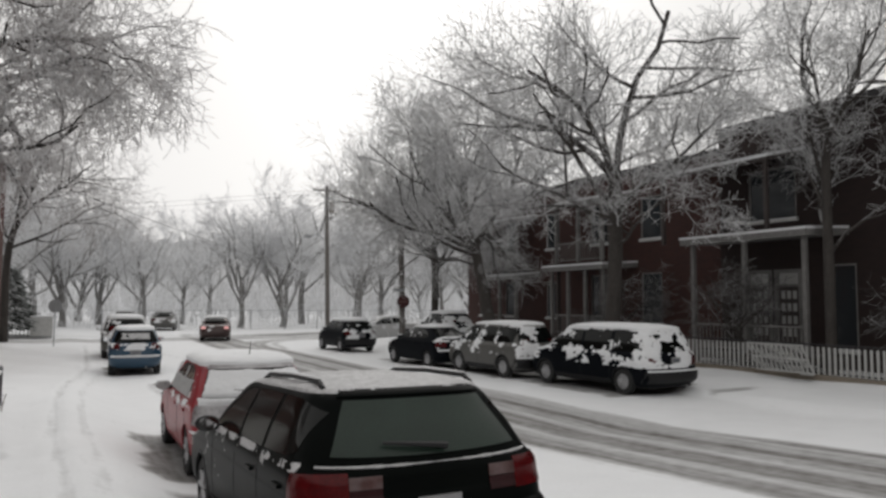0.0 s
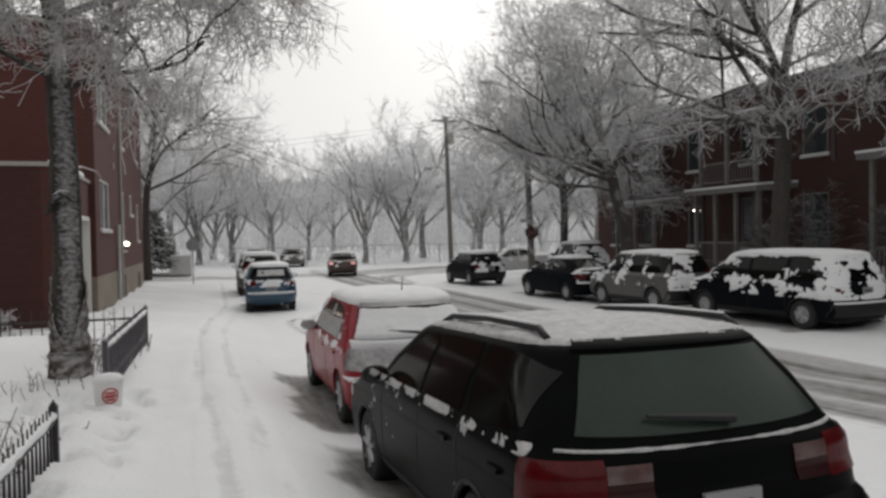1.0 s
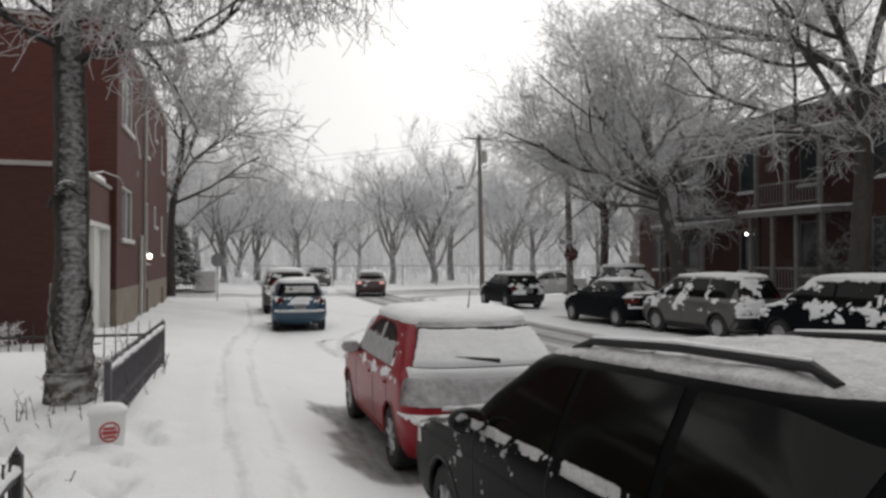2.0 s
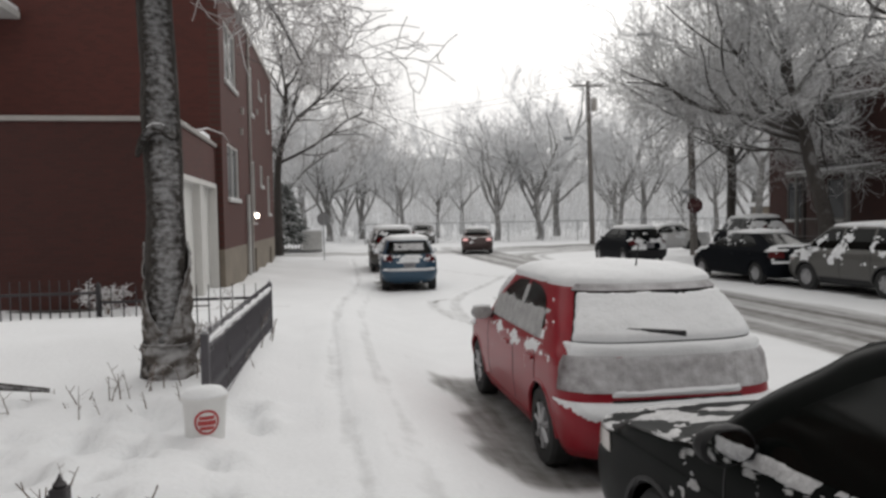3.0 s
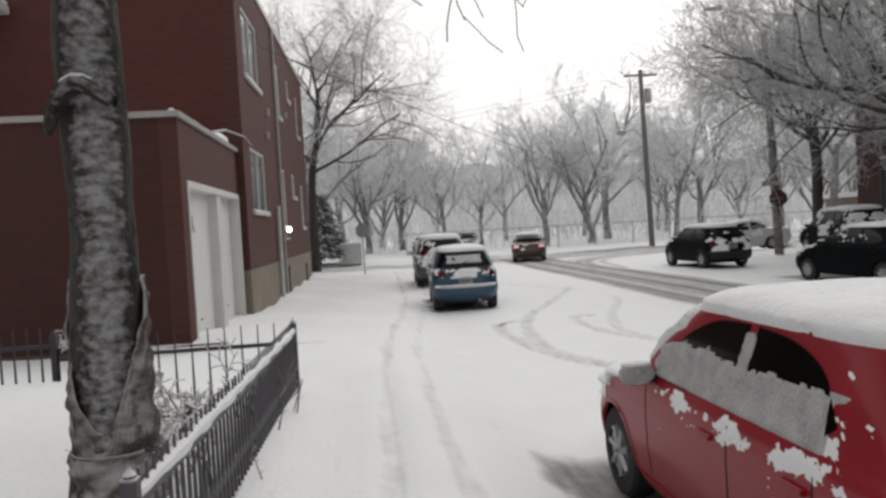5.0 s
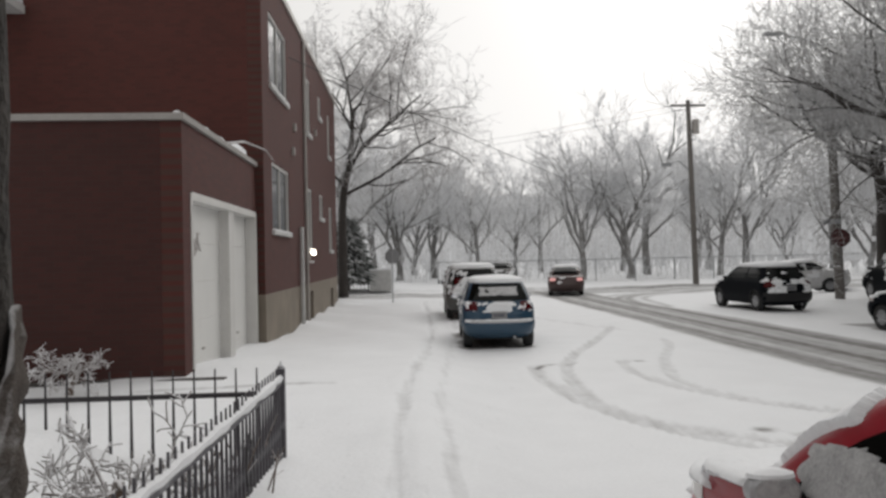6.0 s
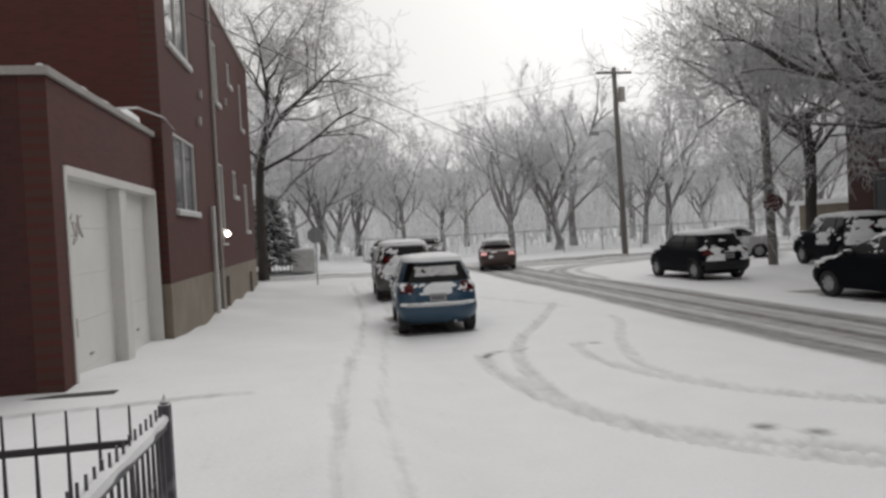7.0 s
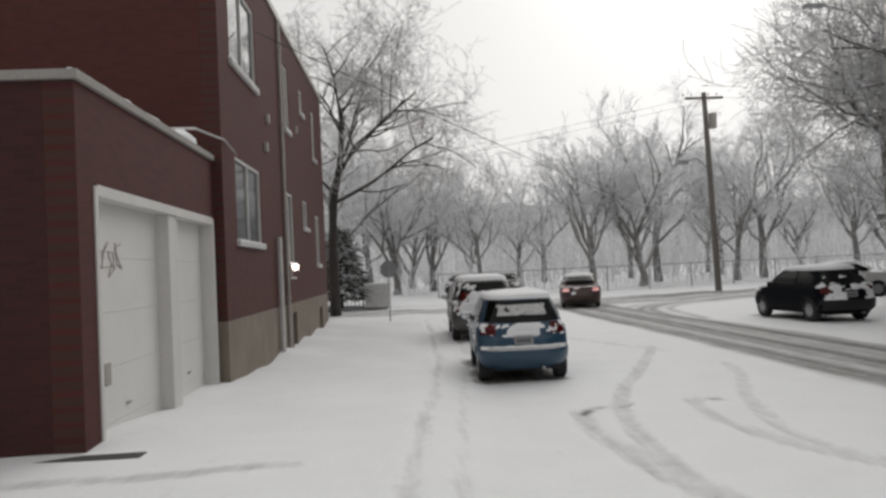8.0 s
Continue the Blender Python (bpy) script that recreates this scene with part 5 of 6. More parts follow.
WALL_M = pose(-2.45, 25.4, 0, 0, 0, -1.0)
LONG = 15.3
openings = {
    "first": [(0.95, 3.25, 2.66, 4.25), (6.5, 7.7, 2.3, 4.2), (9.6, 10.6, 3.4, 4.25), (12.5, 13.5, 2.3, 4.0)],
    "upper": [(0.85, 3.2, 6.0, 7.7), (6.8, 7.6, 5.9, 7.65), (9.7, 10.4, 6.95, 7.7), (12.5, 13.2, 5.95, 7.6)],
    "base": [(6.95, 7.6, -0.4, 1.0), (12.7, 13.5, -0.4, 0.85)],
}
walls = [r for k in ("first", "upper") for r in openings[k]]
wall_with_holes("wall_street", BRICK_Y, LONG, 1.25, 8.7, walls, 0.3, WALL_M, "dark red brick street wall of a flat-roofed apartment house")
wall_with_holes("wall_footing", CONCRETE, LONG, -0.4, 1.248, openings["base"], 0.29, WALL_M @ pose(0.004, 0, 0), "grey-brown rendered footing below the brick wall")
for k, (a, b, c, d) in enumerate(walls):
    window("window_1", WALL_M @ pose(0, a, c), b - a, d - c, "white-framed window in the brick wall with snow on its sill", 1)
for a, b, c, d in openings["base"]:
    part_root = empty("basement_window", WALL_M @ pose(0, a, c))
    part("frame", boxes((-0.16, -0.06, 0, 0.06, 0, d - c), (-0.16, -0.06, b - a - 0.06, b - a, 0, d - c), (-0.16, -0.06, 0.06, b - a - 0.06, d - c - 0.06, d - c)), DARK_WOOD_AND_ROOM, part_root)
    part("pane", boxes((-0.13, -0.12, 0.05, b - a - 0.05, 0.0, d - c - 0.05)), WINDOW_GLASS, part_root)
    tagged(part_root, "dark basement window low in the footing", "window", kind="structure")
# the side that faces the garage, the far side, the back and the roof
side = part("wall_side", boxes((-16, -0.302, 0, 0.3, -0.4, 8.7)), BRICK_X)
side.matrix_basis = WALL_M
tagged(side, "plain dark red brick side wall above the garage", "wall", kind="structure")
far = part("wall_far", boxes((-16, -0.302, LONG - 0.3, LONG, -0.4, 8.7), (-16, -15.7, 0.302, LONG - 0.302, -0.4, 8.7)), BRICK_X)
far.matrix_basis = WALL_M
tagged(far, "plain brick rear walls of the apartment house", "wall", kind="structure")
roof = part("roof", boxes((-15.98, -0.02, 0.02, LONG - 0.02, 8.702, 8.86)), ROOF_DARK)
roof.matrix_basis = WALL_M
tagged(roof, "flat roof of the brick apartment house", "roof", kind="structure")
cop = part("parapet_trim", boxes((-0.34, 0.05, -0.05, LONG + 0.05, 8.55, 8.72), (-16, -0.345, -0.05, 0.3, 8.705, 8.78), bevel=0.01), GREY_TRIM)
cop.matrix_basis = WALL_M
tagged(cop, "grey metal trim along the roof edge", "trim", kind="structure")
# dark sheets stand for the unlit rooms; their shade is put into the colour
inner = part("curtain", boxes(*[(-0.34, -0.31, a - 0.05, b + 0.05, c - 0.05, d + 0.05) for a, b, c, d in walls]), DIM_ROOM)
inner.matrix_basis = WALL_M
tagged(inner, "dark sheets standing for the shade of the rooms behind the apartment windows", "curtain", kind="structure")

# drain pipe, wall lamp, cables
pipe = empty("drain_pipe", WALL_M @ pose(0.06, 6.0, 0))
tube("pipe", [(0, 0, 0.1), (0, 0, 8.5)], 0.045, 10, GREY_TRIM, pipe)
tube("lower_pipe", [(0.03, -1.2, 0.1), (0.03, -1.2, 2.9)], 0.06, 10, WHITE_OLD, pipe)
for z in (1.4, 3.6, 5.8, 7.8):
    part("bracket", boxes((-0.06, 0.06, -0.07, 0.07, z, z + 0.04), bevel=0.005), GREY_TRIM, pipe)
tagged(pipe, "grey drain pipe running down the brick wall", "pipe")
lamp = empty("wall_lamp", WALL_M @ pose(0, 6.75, 2.2))
part("bracket", boxes((-0.0, 0.05, -0.06, 0.06, -0.25, 0.0), (0.05, 0.14, -0.025, 0.025, -0.12, -0.07), bevel=0.008), GREY_TRIM, lamp)
v, f = lathe([(0.001, -0.08), (0.05, -0.065), (0.075, 0), (0.05, 0.065), (0.001, 0.08)], 16, "z", (0.15, 0, 0.0))
mesh_object("bulb", v, f, LAMP_GLOW, lamp, "lit white globe")
part("snow_cap", boxes((0.02, 0.16, -0.07, 0.07, -0.32, -0.26), bevel=0.02), SNOW, lamp)
tagged(lamp, "lit globe lamp on the brick wall", "lamp")
for k, (y, z) in enumerate(((3.9, 4.9), (4.2, 5.6), (8.6, 6.2))):
    part_box = part("junction_box", boxes((0, 0.08, -0.07, 0.07, -0.1, 0.1), bevel=0.01), GREY_TRIM)
    part_box.matrix_basis = WALL_M @ pose(0, y, z)
    tagged(part_box, "small grey cable box on the brick wall", "junction box")

# garage wing
GX, GY0, GY1, GH = -2.62, 20.0, 25.36, 4.0
doors = [(0.42, 2.95, -0.2, 2.98), (3.3, 5.26, -0.2, 2.92)]
wall_with_holes("wall_garage_front", BRICK_Y, GY1 - GY0, -0.4, GH, [(0.38, 5.3, -0.4, 3.02)], 0.3, pose(GX, GY0, 0), "dark red brick garage front over two doors")
tagged(part("wall_garage_side", boxes((GX - 9, GX - 0.302, GY0, GY0 + 0.3, -0.4, GH)), BRICK_SHADED), "red brick side wall of the garage wing, darkened for its shade", "wall", kind="structure")
tagged(part("wall_garage_back", boxes((GX - 9, GX - 8.7, GY0 + 0.302, GY1, -0.4, GH)), BRICK_Y), "brick rear wall of the garage wing", "wall", kind="structure")
tagged(part("roof_garage", boxes((GX - 8.98, GX - 0.02, GY0 + 0.02, GY1, GH - 0.12, GH + 0.0)), ROOF_DARK), "flat garage roof", "roof", kind="structure")
tagged(part("garage_coping", boxes((GX - 9.02, GX + 0.05, GY0 - 0.05, GY0 + 0.33, GH + 0.002, GH + 0.1), (GX - 0.33, GX + 0.05, GY0 + 0.332, GY1 + 0.02, GH + 0.002, GH + 0.1), bevel=0.012), COPING), "pale stone coping on the garage parapet", "trim", kind="structure")
rng = random.Random(3)
v, f = [], []
pts = [(GX - 0.12, GY0 + 0.2 + 0.22 * k, GH + 0.12 + 0.02 * rng.random()) for k in range(24)]
tube_data(pts, [0.05 + 0.03 * rng.random() + (0.09 if 17 <= k <= 19 else 0) for k in range(24)], 9, v, f)
tagged(mesh_object("snow_ridge", v, f, SNOW), "ridge of snow lying on the garage coping", "snow")
tube("fallen_branch", [(GX - 0.3, 24.0, 4.3), (GX - 0.1, 24.8, 4.45), (GX + 0.2, 25.5, 4.38), (GX + 0.3, 26.0, 4.2)], [0.02, 0.025, 0.02, 0.008], 6, TWIG_WARM)
tagged(bpy.data.objects["fallen_branch"], "thin snowy branch lying over the garage parapet", "branch")
surround = part("door_surround", boxes((-0.26, 0.02, 0.38, 0.46, -0.4, 3.0), (-0.26, 0.02, 5.2, 5.3, -0.4, 3.0), (-0.26, 0.02, 0.46, 5.2, 2.9, 3.02), (-0.28, -0.02, 2.92, 3.3, -0.4, 2.9), bevel=0.008), WHITE)
surround.matrix_basis = pose(GX, GY0, 0)
tagged(surround, "white painted frame round the two garage doors", "trim", kind="structure")
for k, (a, b) in enumerate(((0.47, 2.92), (3.31, 5.19))):
    root = empty("garage_door", pose(GX - 0.2, GY0 + a, -0.2))
    w = b - a
    for i in range(5):
        z = i * 0.62
        part("panel", boxes((-0.05, 0, 0, w, z, z + 0.617), bevel=0.003), DOOR_WHITE, root)
    part("handle", boxes((0, 0.03, w * 0.5 - 0.06, w * 0.5 + 0.06, 0.75, 0.78), bevel=0.006), GREY_TRIM, root)
    if k == 0:
        part("vent_plate", boxes((0.001, 0.012, 0.55, 0.72, 1.05, 1.3), bevel=0.003), GREY_TRIM, root)
        gv, gf = [], []
        r3 = random.Random(2)
        for j in range(5):
            line = [(0.004, 0.25 + 0.2 * j + 0.11 * math.sin(q * 1.9 + j), 2.5 + 0.16 * math.sin(q * 1.3 + j * 2) - 0.08 * (j % 2)) for q in range(6)]
            tube_data(line, [0.011] * 6, 4, gv, gf)
        mesh_object("scrawl", gv, gf, GRAFFITI, root, "faded grey marker scrawl")
    tagged(root, "white sectional garage door with faded scrawl" if k == 0 else "plain white sectional garage door", "garage door", group="garage doors")
# a low dark box draws the dark line at the garage wall's foot
tagged(part("doorstep", boxes((GX - 6, GX + 0.6, GY0 - 0.28, GY0 - 0.055, 0.05, 0.36), bevel=0.02), FOOT_DARK), "low dark strip along the foot of the garage side wall", "kerb", kind="structure")


# unseen plain walls added beside and behind; they close the street and dim reflections
tagged(part("wall_yard_house", boxes((-7.3, -7.0, -26, 9.0, -0.3, 8.4)), BRICK_Y), "unseen plain red brick wall added beside the yard to dim reflections", "wall", kind="structure")
tagged(part("wall_street_end", boxes((-7.0, 22.0, -26.3, -26.0, -0.3, 8.4)), BRICK_X), "unseen plain brick wall added to close the street and dim reflections", "wall", kind="structure")


# ---------------------------------------------------------------- iron fences
def iron_fence(label, a, b, top, base, gap, mat, spikes, snow, sheet=False):
    """Pickets between two rails from a to b (x, y), with end posts."""
    root = empty("iron_fence", pose(a[0], a[1], 0, 0, 0, math.degrees(math.atan2(b[1] - a[1], b[0] - a[0]))))
    L = math.hypot(b[0] - a[0], b[1] - a[1])
    for x in (0, L):
        p = part("post", boxes((x - 0.03, x + 0.03, -0.03, 0.03, base - 0.2, top + 0.05), bevel=0.008), mat, root)
        v, f = lathe([(0.022, 0), (0.025, 0.01), (0.012, 0.025), (0.001, 0.05)], 8, "z", (x, 0, top + 0.05))
        mesh_object("finial", v, f, mat, p)
    for z in (top - 0.06, base + 0.1):
        part("rail", boxes((0.036, L - 0.036, -0.018, 0.018, z - 0.018, z + 0.018), bevel=0.005), mat, root)
    n = int(L / gap)
    me = None
    for k in range(1, n):
        if me is None:
            me = part("picket", boxes((-0.012, 0.012, -0.012, 0.012, base + 0.02, top + spikes)), mat, root)
            v = me.data.vertices
            for q in v:
                if q.co.z > top:
                    q.co.x *= 0.4
                    q.co.y *= 0.4
            ob = me
        else:
            ob = new("picket", me.data)
            ob.parent = root
        ob.location.x = k * L / n
    if snow:
        v, f = [], []
        r = random.Random(int(L * 100))
        m = int(L / 0.12)
        pts = [(0.03 + k * (L - 0.06) / m, 0.0, top - 0.035 + 0.012 * r.random()) for k in range(m + 1)]
        tube_data(pts, [0.022 + 0.02 * r.random() * (r.random() > 0.25) for _ in pts], 7, v, f)
        mesh_object("snow_cap", v, f, SNOW, root, "thin ridge of snow")
    tagged(root, label, "fence")
    return root


front = iron_fence("grey iron picket fence beside the pavement, snow on its rail", (-0.64, 10.62), (-0.49, 15.05), 1.12, 0.42, 0.09, IRON_GREY, 0.06, True)
for x in (1.0, 2.2, 3.4):
    v, f = [], []
    for s in (-1, 1):
        tube_data([(x + s * 0.10 * math.sin(q * 0.8), 0.0, 0.55 + 0.09 * q) for q in range(5)], [0.014] * 5, 5, v, f)
    mesh_object("scroll", v, f, IRON, front, "dark wrought scroll")
iron_fence("dark iron picket fence between yard and driveway", (-0.52, 15.08), (-2.7, 15.08), 1.03, 0.28, 0.155, IRON, 0.14, False)
iron_fence("dark iron picket fence with taller pickets in the yard", (-2.7, 15.08), (-6.2, 15.08), 1.16, 0.3, 0.12, IRON, 0.12, False)
iron_fence("dark iron fence section at the yard entrance", (-0.66, 7.6), (-0.74, 4.9), 1.03, 0.4, 0.105, IRON, 0.06, True)

# bucket
bucket = empty("bucket", pose(-0.55, 9.98, float(level(-0.55, 9.98)) - 0.05))
v, f = lathe([(0.001, 0), (0.125, 0), (0.128, 0.02), (0.146, 0.29), (0.158, 0.295), (0.158, 0.325), (0.146, 0.33), (0.14, 0.27)], 32)
mesh_object("pail", v, f, BUCKET_WHITE, bucket)
v, f = lathe([(0.146, 0.3), (0.155, 0.335), (0.12, 0.37), (0.05, 0.385), (0.001, 0.387)], 32)
mesh_object("snow_cap", v, f, SNOW, bucket, "rounded cap of snow")
v, f = [], []
for k in range(24):
    a0, a1 = 2 * math.pi * k / 24, 2 * math.pi * (k + 1) / 24
    q = len(v)
    for a, r in ((a0, 0.085), (a1, 0.085), (a1, 0.068), (a0, 0.068)):
        u, z = math.cos(a) * r, 0.17 + math.sin(a) * r
        th = -math.pi / 2 + 0.25 + u / 0.14
        rr = 0.128 + 0.02 * z / 0.33 + 0.002
        v.append((math.cos(th) * rr, math.sin(th) * rr, z))
    f.append((q, q + 1, q + 2, q + 3))
for zc, hw, hh in ((0.2, 0.05, 0.012), (0.165, 0.06, 0.016), (0.13, 0.045, 0.012)):
    for k in range(6):
        q = len(v)
        for u, z in ((-hw + hw * k / 3, zc - hh), (-hw + hw * (k + 1) / 3, zc - hh), (-hw + hw * (k + 1) / 3, zc + hh), (-hw + hw * k / 3, zc + hh)):
            th = -math.pi / 2 + 0.25 + u / 0.14
            rr = 0.128 + 0.02 * z / 0.33 + 0.002
            v.append((math.cos(th) * rr, math.sin(th) * rr, z))
        f.append((q, q + 1, q + 2, q + 3))
mesh_object("label", v, f, BUCKET_RED, bucket, "round red printed label")
tagged(bucket, "white plastic bucket with red round label, capped with snow", "bucket")

# sacking round the big trunk
sack = empty("burlap_wrap", pose(-1.29, 12.3, 0.42))
v, f = [], []
N = 56
ROWS_UP = 34
for i in range(ROWS_UP + 1):
    h = i / ROWS_UP
    for k in range(N):
        a = 2 * math.pi * k / N
        open_side = max(0.0, math.cos(a + 0.5 * math.pi)) ** 1.3
        top = 1.36 - 0.8 * open_side + 0.03 * math.sin(a * 5)
        z = 0.02 + h * top
        r = 0.262 - 0.05 * min(1, z) + 0.012 * math.sin(a * 6 + 3 * z) + 0.008 * math.sin(z * 17 + a * 2) + 0.035 * max(0, h - 0.7) * abs(math.cos(a)) - (0.02 if abs(z - 0.42) < 0.05 else 0)
        w = Vector((math.cos(a) * 2.2, math.sin(a) * 2.2, z * 6.5))
        r += 0.03 * noise.noise(w) + 0.014 * noise.noise(w * 2.7) + 0.012 * math.sin(z * 34 + 2.5 * math.sin(a * 2))
        v.append((0.04 + math.cos(a) * r, math.sin(a) * r, z))
for i in range(ROWS_UP):
    for k in range(N):
        f.append((i * N + k, i * N + (k + 1) % N, (i + 1) * N + (k + 1) % N, (i + 1) * N + k))
cloth = mesh_object("cloth", v, f, BURLAP, sack, angle=180)
sol = cloth.modifiers.new("thickness", "SOLIDIFY")
sol.thickness = 0.015
tube("rope", [(0.04 + 0.236 * math.cos(a * math.pi / 10), 0.236 * math.sin(a * math.pi / 10), 0.42) for a in range(21)], 0.011, 6, BURLAP, sack)
tagged(sack, "grey burlap sack tied round the tree trunk, snow in its folds", "burlap wrap")


# knot with a ledge of snow on the trunk
knot = empty("trunk_knot", pose(-1.29, 12.3, 2.72))
v, f = [], []
tube_data([(0.2 * math.cos(a), 0.2 * math.sin(a), 0.05 * math.sin(3 * a) + 0.16 * math.cos(a + 0.9)) for a in [k * 0.22 - 2.6 for k in range(12)]], [0.02, 0.035, 0.045, 0.05, 0.05, 0.05, 0.05, 0.05, 0.045, 0.04, 0.03, 0.015], 8, v, f)
mesh_object("bark_fold", v, f, BARK_SNOWY, knot)
v, f = [], []
tube_data([(0.21 * math.cos(a), 0.21 * math.sin(a), 0.04 + 0.05 * math.sin(3 * a) + 0.16 * math.cos(a + 0.9)) for a in [k * 0.2 - 2.5 for k in range(10)]], [0.006, 0.012, 0.018, 0.02, 0.022, 0.018, 0.016, 0.014, 0.01, 0.005], 7, v, f)
mesh_object("snow_cap", v, f, SNOW, knot)
tagged(knot, "swollen bark fold on the trunk holding a ledge of snow", "tree knot")

# white balcony over the garage roof
bal = empty("balcony", pose(-10.5, 23.9, 4.2))
part("deck", boxes((0, 3.0, 0, 1.45, -0.199, 0.14), bevel=0.01), WHITE_OLD, bal)
for z in (0.28, 1.02):
    part("rail", boxes((0.05, 2.95, 0.03, 0.1, z, z + 0.07), bevel=0.008), WHITE, bal)
for k in range(19):
    part("baluster", boxes((0.12 + k * 0.15, 0.17 + k * 0.15, 0.045, 0.085, 0.35, 1.02)), WHITE, bal)
for x in (0.0, 2.88):
    part("column", boxes((x, x + 0.12, 0.0, 0.12, 0.14, 3.1), bevel=0.012), WHITE, bal)
part("canopy", boxes((-0.15, 3.15, -0.2, 1.45, 3.1, 3.28), bevel=0.02), WHITE_OLD, bal)
part("snow_cap", boxes((-0.13, 3.13, -0.18, 1.43, 3.282, 3.4), bevel=0.04), SNOW, bal)
tagged(bal, "white wooden balcony with balusters and snowy canopy", "balcony")


# dry stems and a snowy shrub in the yard
def stems(label, at, n, height, spread, seed, mat, name="dry_stems"):
    r = random.Random(seed)
    v, f = [], []
    for _ in range(n):
        a, d = r.uniform(0, 6.28), r.uniform(0, spread)
        x, y = d * math.cos(a), d * math.sin(a)
        h = height * r.uniform(0.4, 1)
        lean = Vector((r.uniform(-0.4, 0.4), r.uniform(-0.4, 0.4), 1))
        p = [Vector((x, y, -0.05)) + lean * h * t + Vector((0, 0, -0.15 * h * t * t)) for t in (0, 0.35, 0.7, 1)]
        tube_data(p, [0.007, 0.006, 0.004, 0.003], 4, v, f)
        for t in (1, 2):
            q = p[t] + Vector((r.uniform(-1, 1), r.uniform(-1, 1), r.uniform(0.1, 0.9))) * 0.25 * h
            tube_data([p[t], q], [0.004, 0.003], 3, v, f)
    return tagged(mesh_object(name, v, f, mat), label, "dry plants", kind="stuff"), at


for lab, at, n, h, sp, sd in (("dry plant stems poking through the yard snow", (-1.5, 11.3), 22, 0.35, 0.8, 1), ("dry stems beside the iron fence", (-1.0, 12.6), 30, 0.45, 0.6, 2), ("dry stems along the fence foot", (-0.85, 14.0), 30, 0.5, 0.6, 3), ("brown weeds at the yard entrance", (-1.2, 8.4), 20, 0.25, 0.7, 4), ("tangled dead stems behind the iron fence", (-1.25, 7.4), 60, 0.6, 0.5, 9)):
    ob, at = stems(lab, at, n, h, sp, sd, DEAD_STEM)
    ob.location = (at[0], at[1], float(level(*at)))
SHRUB = dict(BASE, depth=3, fine=1, kids=(4, 4, 3), thin=0.006, lift=(0.03, 0, -0.02))
for at, sd in (((-1.2, 13.6, 0.48), 5), ((-1.35, 6.7, 0.6), 6), ((-3.6, 18.6, 0.4), 7)):
    tree("shrub", "bare low shrub with clumps of snow on its twigs", at, sd, [(0, 0, 0), (0.02, 0, 0.15), (0.05, 0, 0.3)], [0.04, 0.035, 0.03], ring(random.Random(sd), 7, 0.35, 0.42, 0.014, 0.3, 1.0), DEAD_STEM, TWIG_WARM, SHRUB, 6)
tube("fallen_bough", [(-3.6, 10.6, 0.66), (-2.9, 10.9, 0.74), (-2.4, 11.2, 0.72), (-2.0, 11.3, 0.64)], [0.05, 0.045, 0.035, 0.02], 8, BARK_SNOWY)
tagged(bpy.data.objects["fallen_bough"], "short broken bough lying on the yard snow", "branch")


# ---------------------------------------------------------------- poles, signs, wires
def wooden_pole(label, at, height, lean, arm):
    root = empty("utility_pole", pose(*at))
    tube("pole", [(0, 0, -0.3), (lean[0] * 0.5, lean[1] * 0.5, height * 0.5), (*lean, height)], [0.17, 0.15, 0.12], 12, WOOD_POLE, root)
    if arm:
        a = part("crossarm", boxes((-1.0, 1.0, -0.06, 0.06, height - 0.35, height - 0.23), bevel=0.01), WOOD_POLE, root)
        a.location = (lean[0], lean[1], 0)
        for x in (-0.9, -0.45, 0.45, 0.9):
            v, f = lathe([(0.03, 0), (0.05, 0.05), (0.03, 0.1), (0.001, 0.13)], 8, "z", (lean[0] + x, lean[1], height - 0.22))
            mesh_object("insulator", v, f, GREY_TRIM, a)
        v, f = lathe([(0.001, 0), (0.2, 0.02), (0.2, 0.8), (0.001, 0.85)], 14, "z", (lean[0] + 0.4, lean[1], height - 1.9))
        mesh_object("transformer", v, f, GREY_TRIM, root)
        tube("lamp_arm", [(lean[0] * 0.6, 0, height * 0.62), (-0.9, -0.3, height * 0.67), (-1.6, -0.5, height * 0.655)], 0.035, 7, STEEL, root)
        part("lamp_head", boxes((-2.0, -1.5, -0.65, -0.4, height * 0.64, height * 0.66), bevel=0.01), STEEL, root)
    tagged(root, label, "utility pole")
    return root


wooden_pole("tall wooden utility pole with crossarm and transformer", (17.2, 49.9, 0.1), 10.4, (-0.35, -0.3), True)
stop_pole = wooden_pole("slim dark street-lamp pole carrying the stop sign", (16.1, 34.6, 0.15), 8.6, (-0.25, 0.0), False)
tube("lamp_arm", [(-0.25, 0, 8.5), (-0.9, -0.1, 9.2), (-2.0, -0.1, 9.5)], 0.04, 8, STEEL, stop_pole)
part("lamp_head", boxes((-2.6, -1.95, -0.2, 0.02, 9.42, 9.54), bevel=0.03), STEEL, stop_pole)


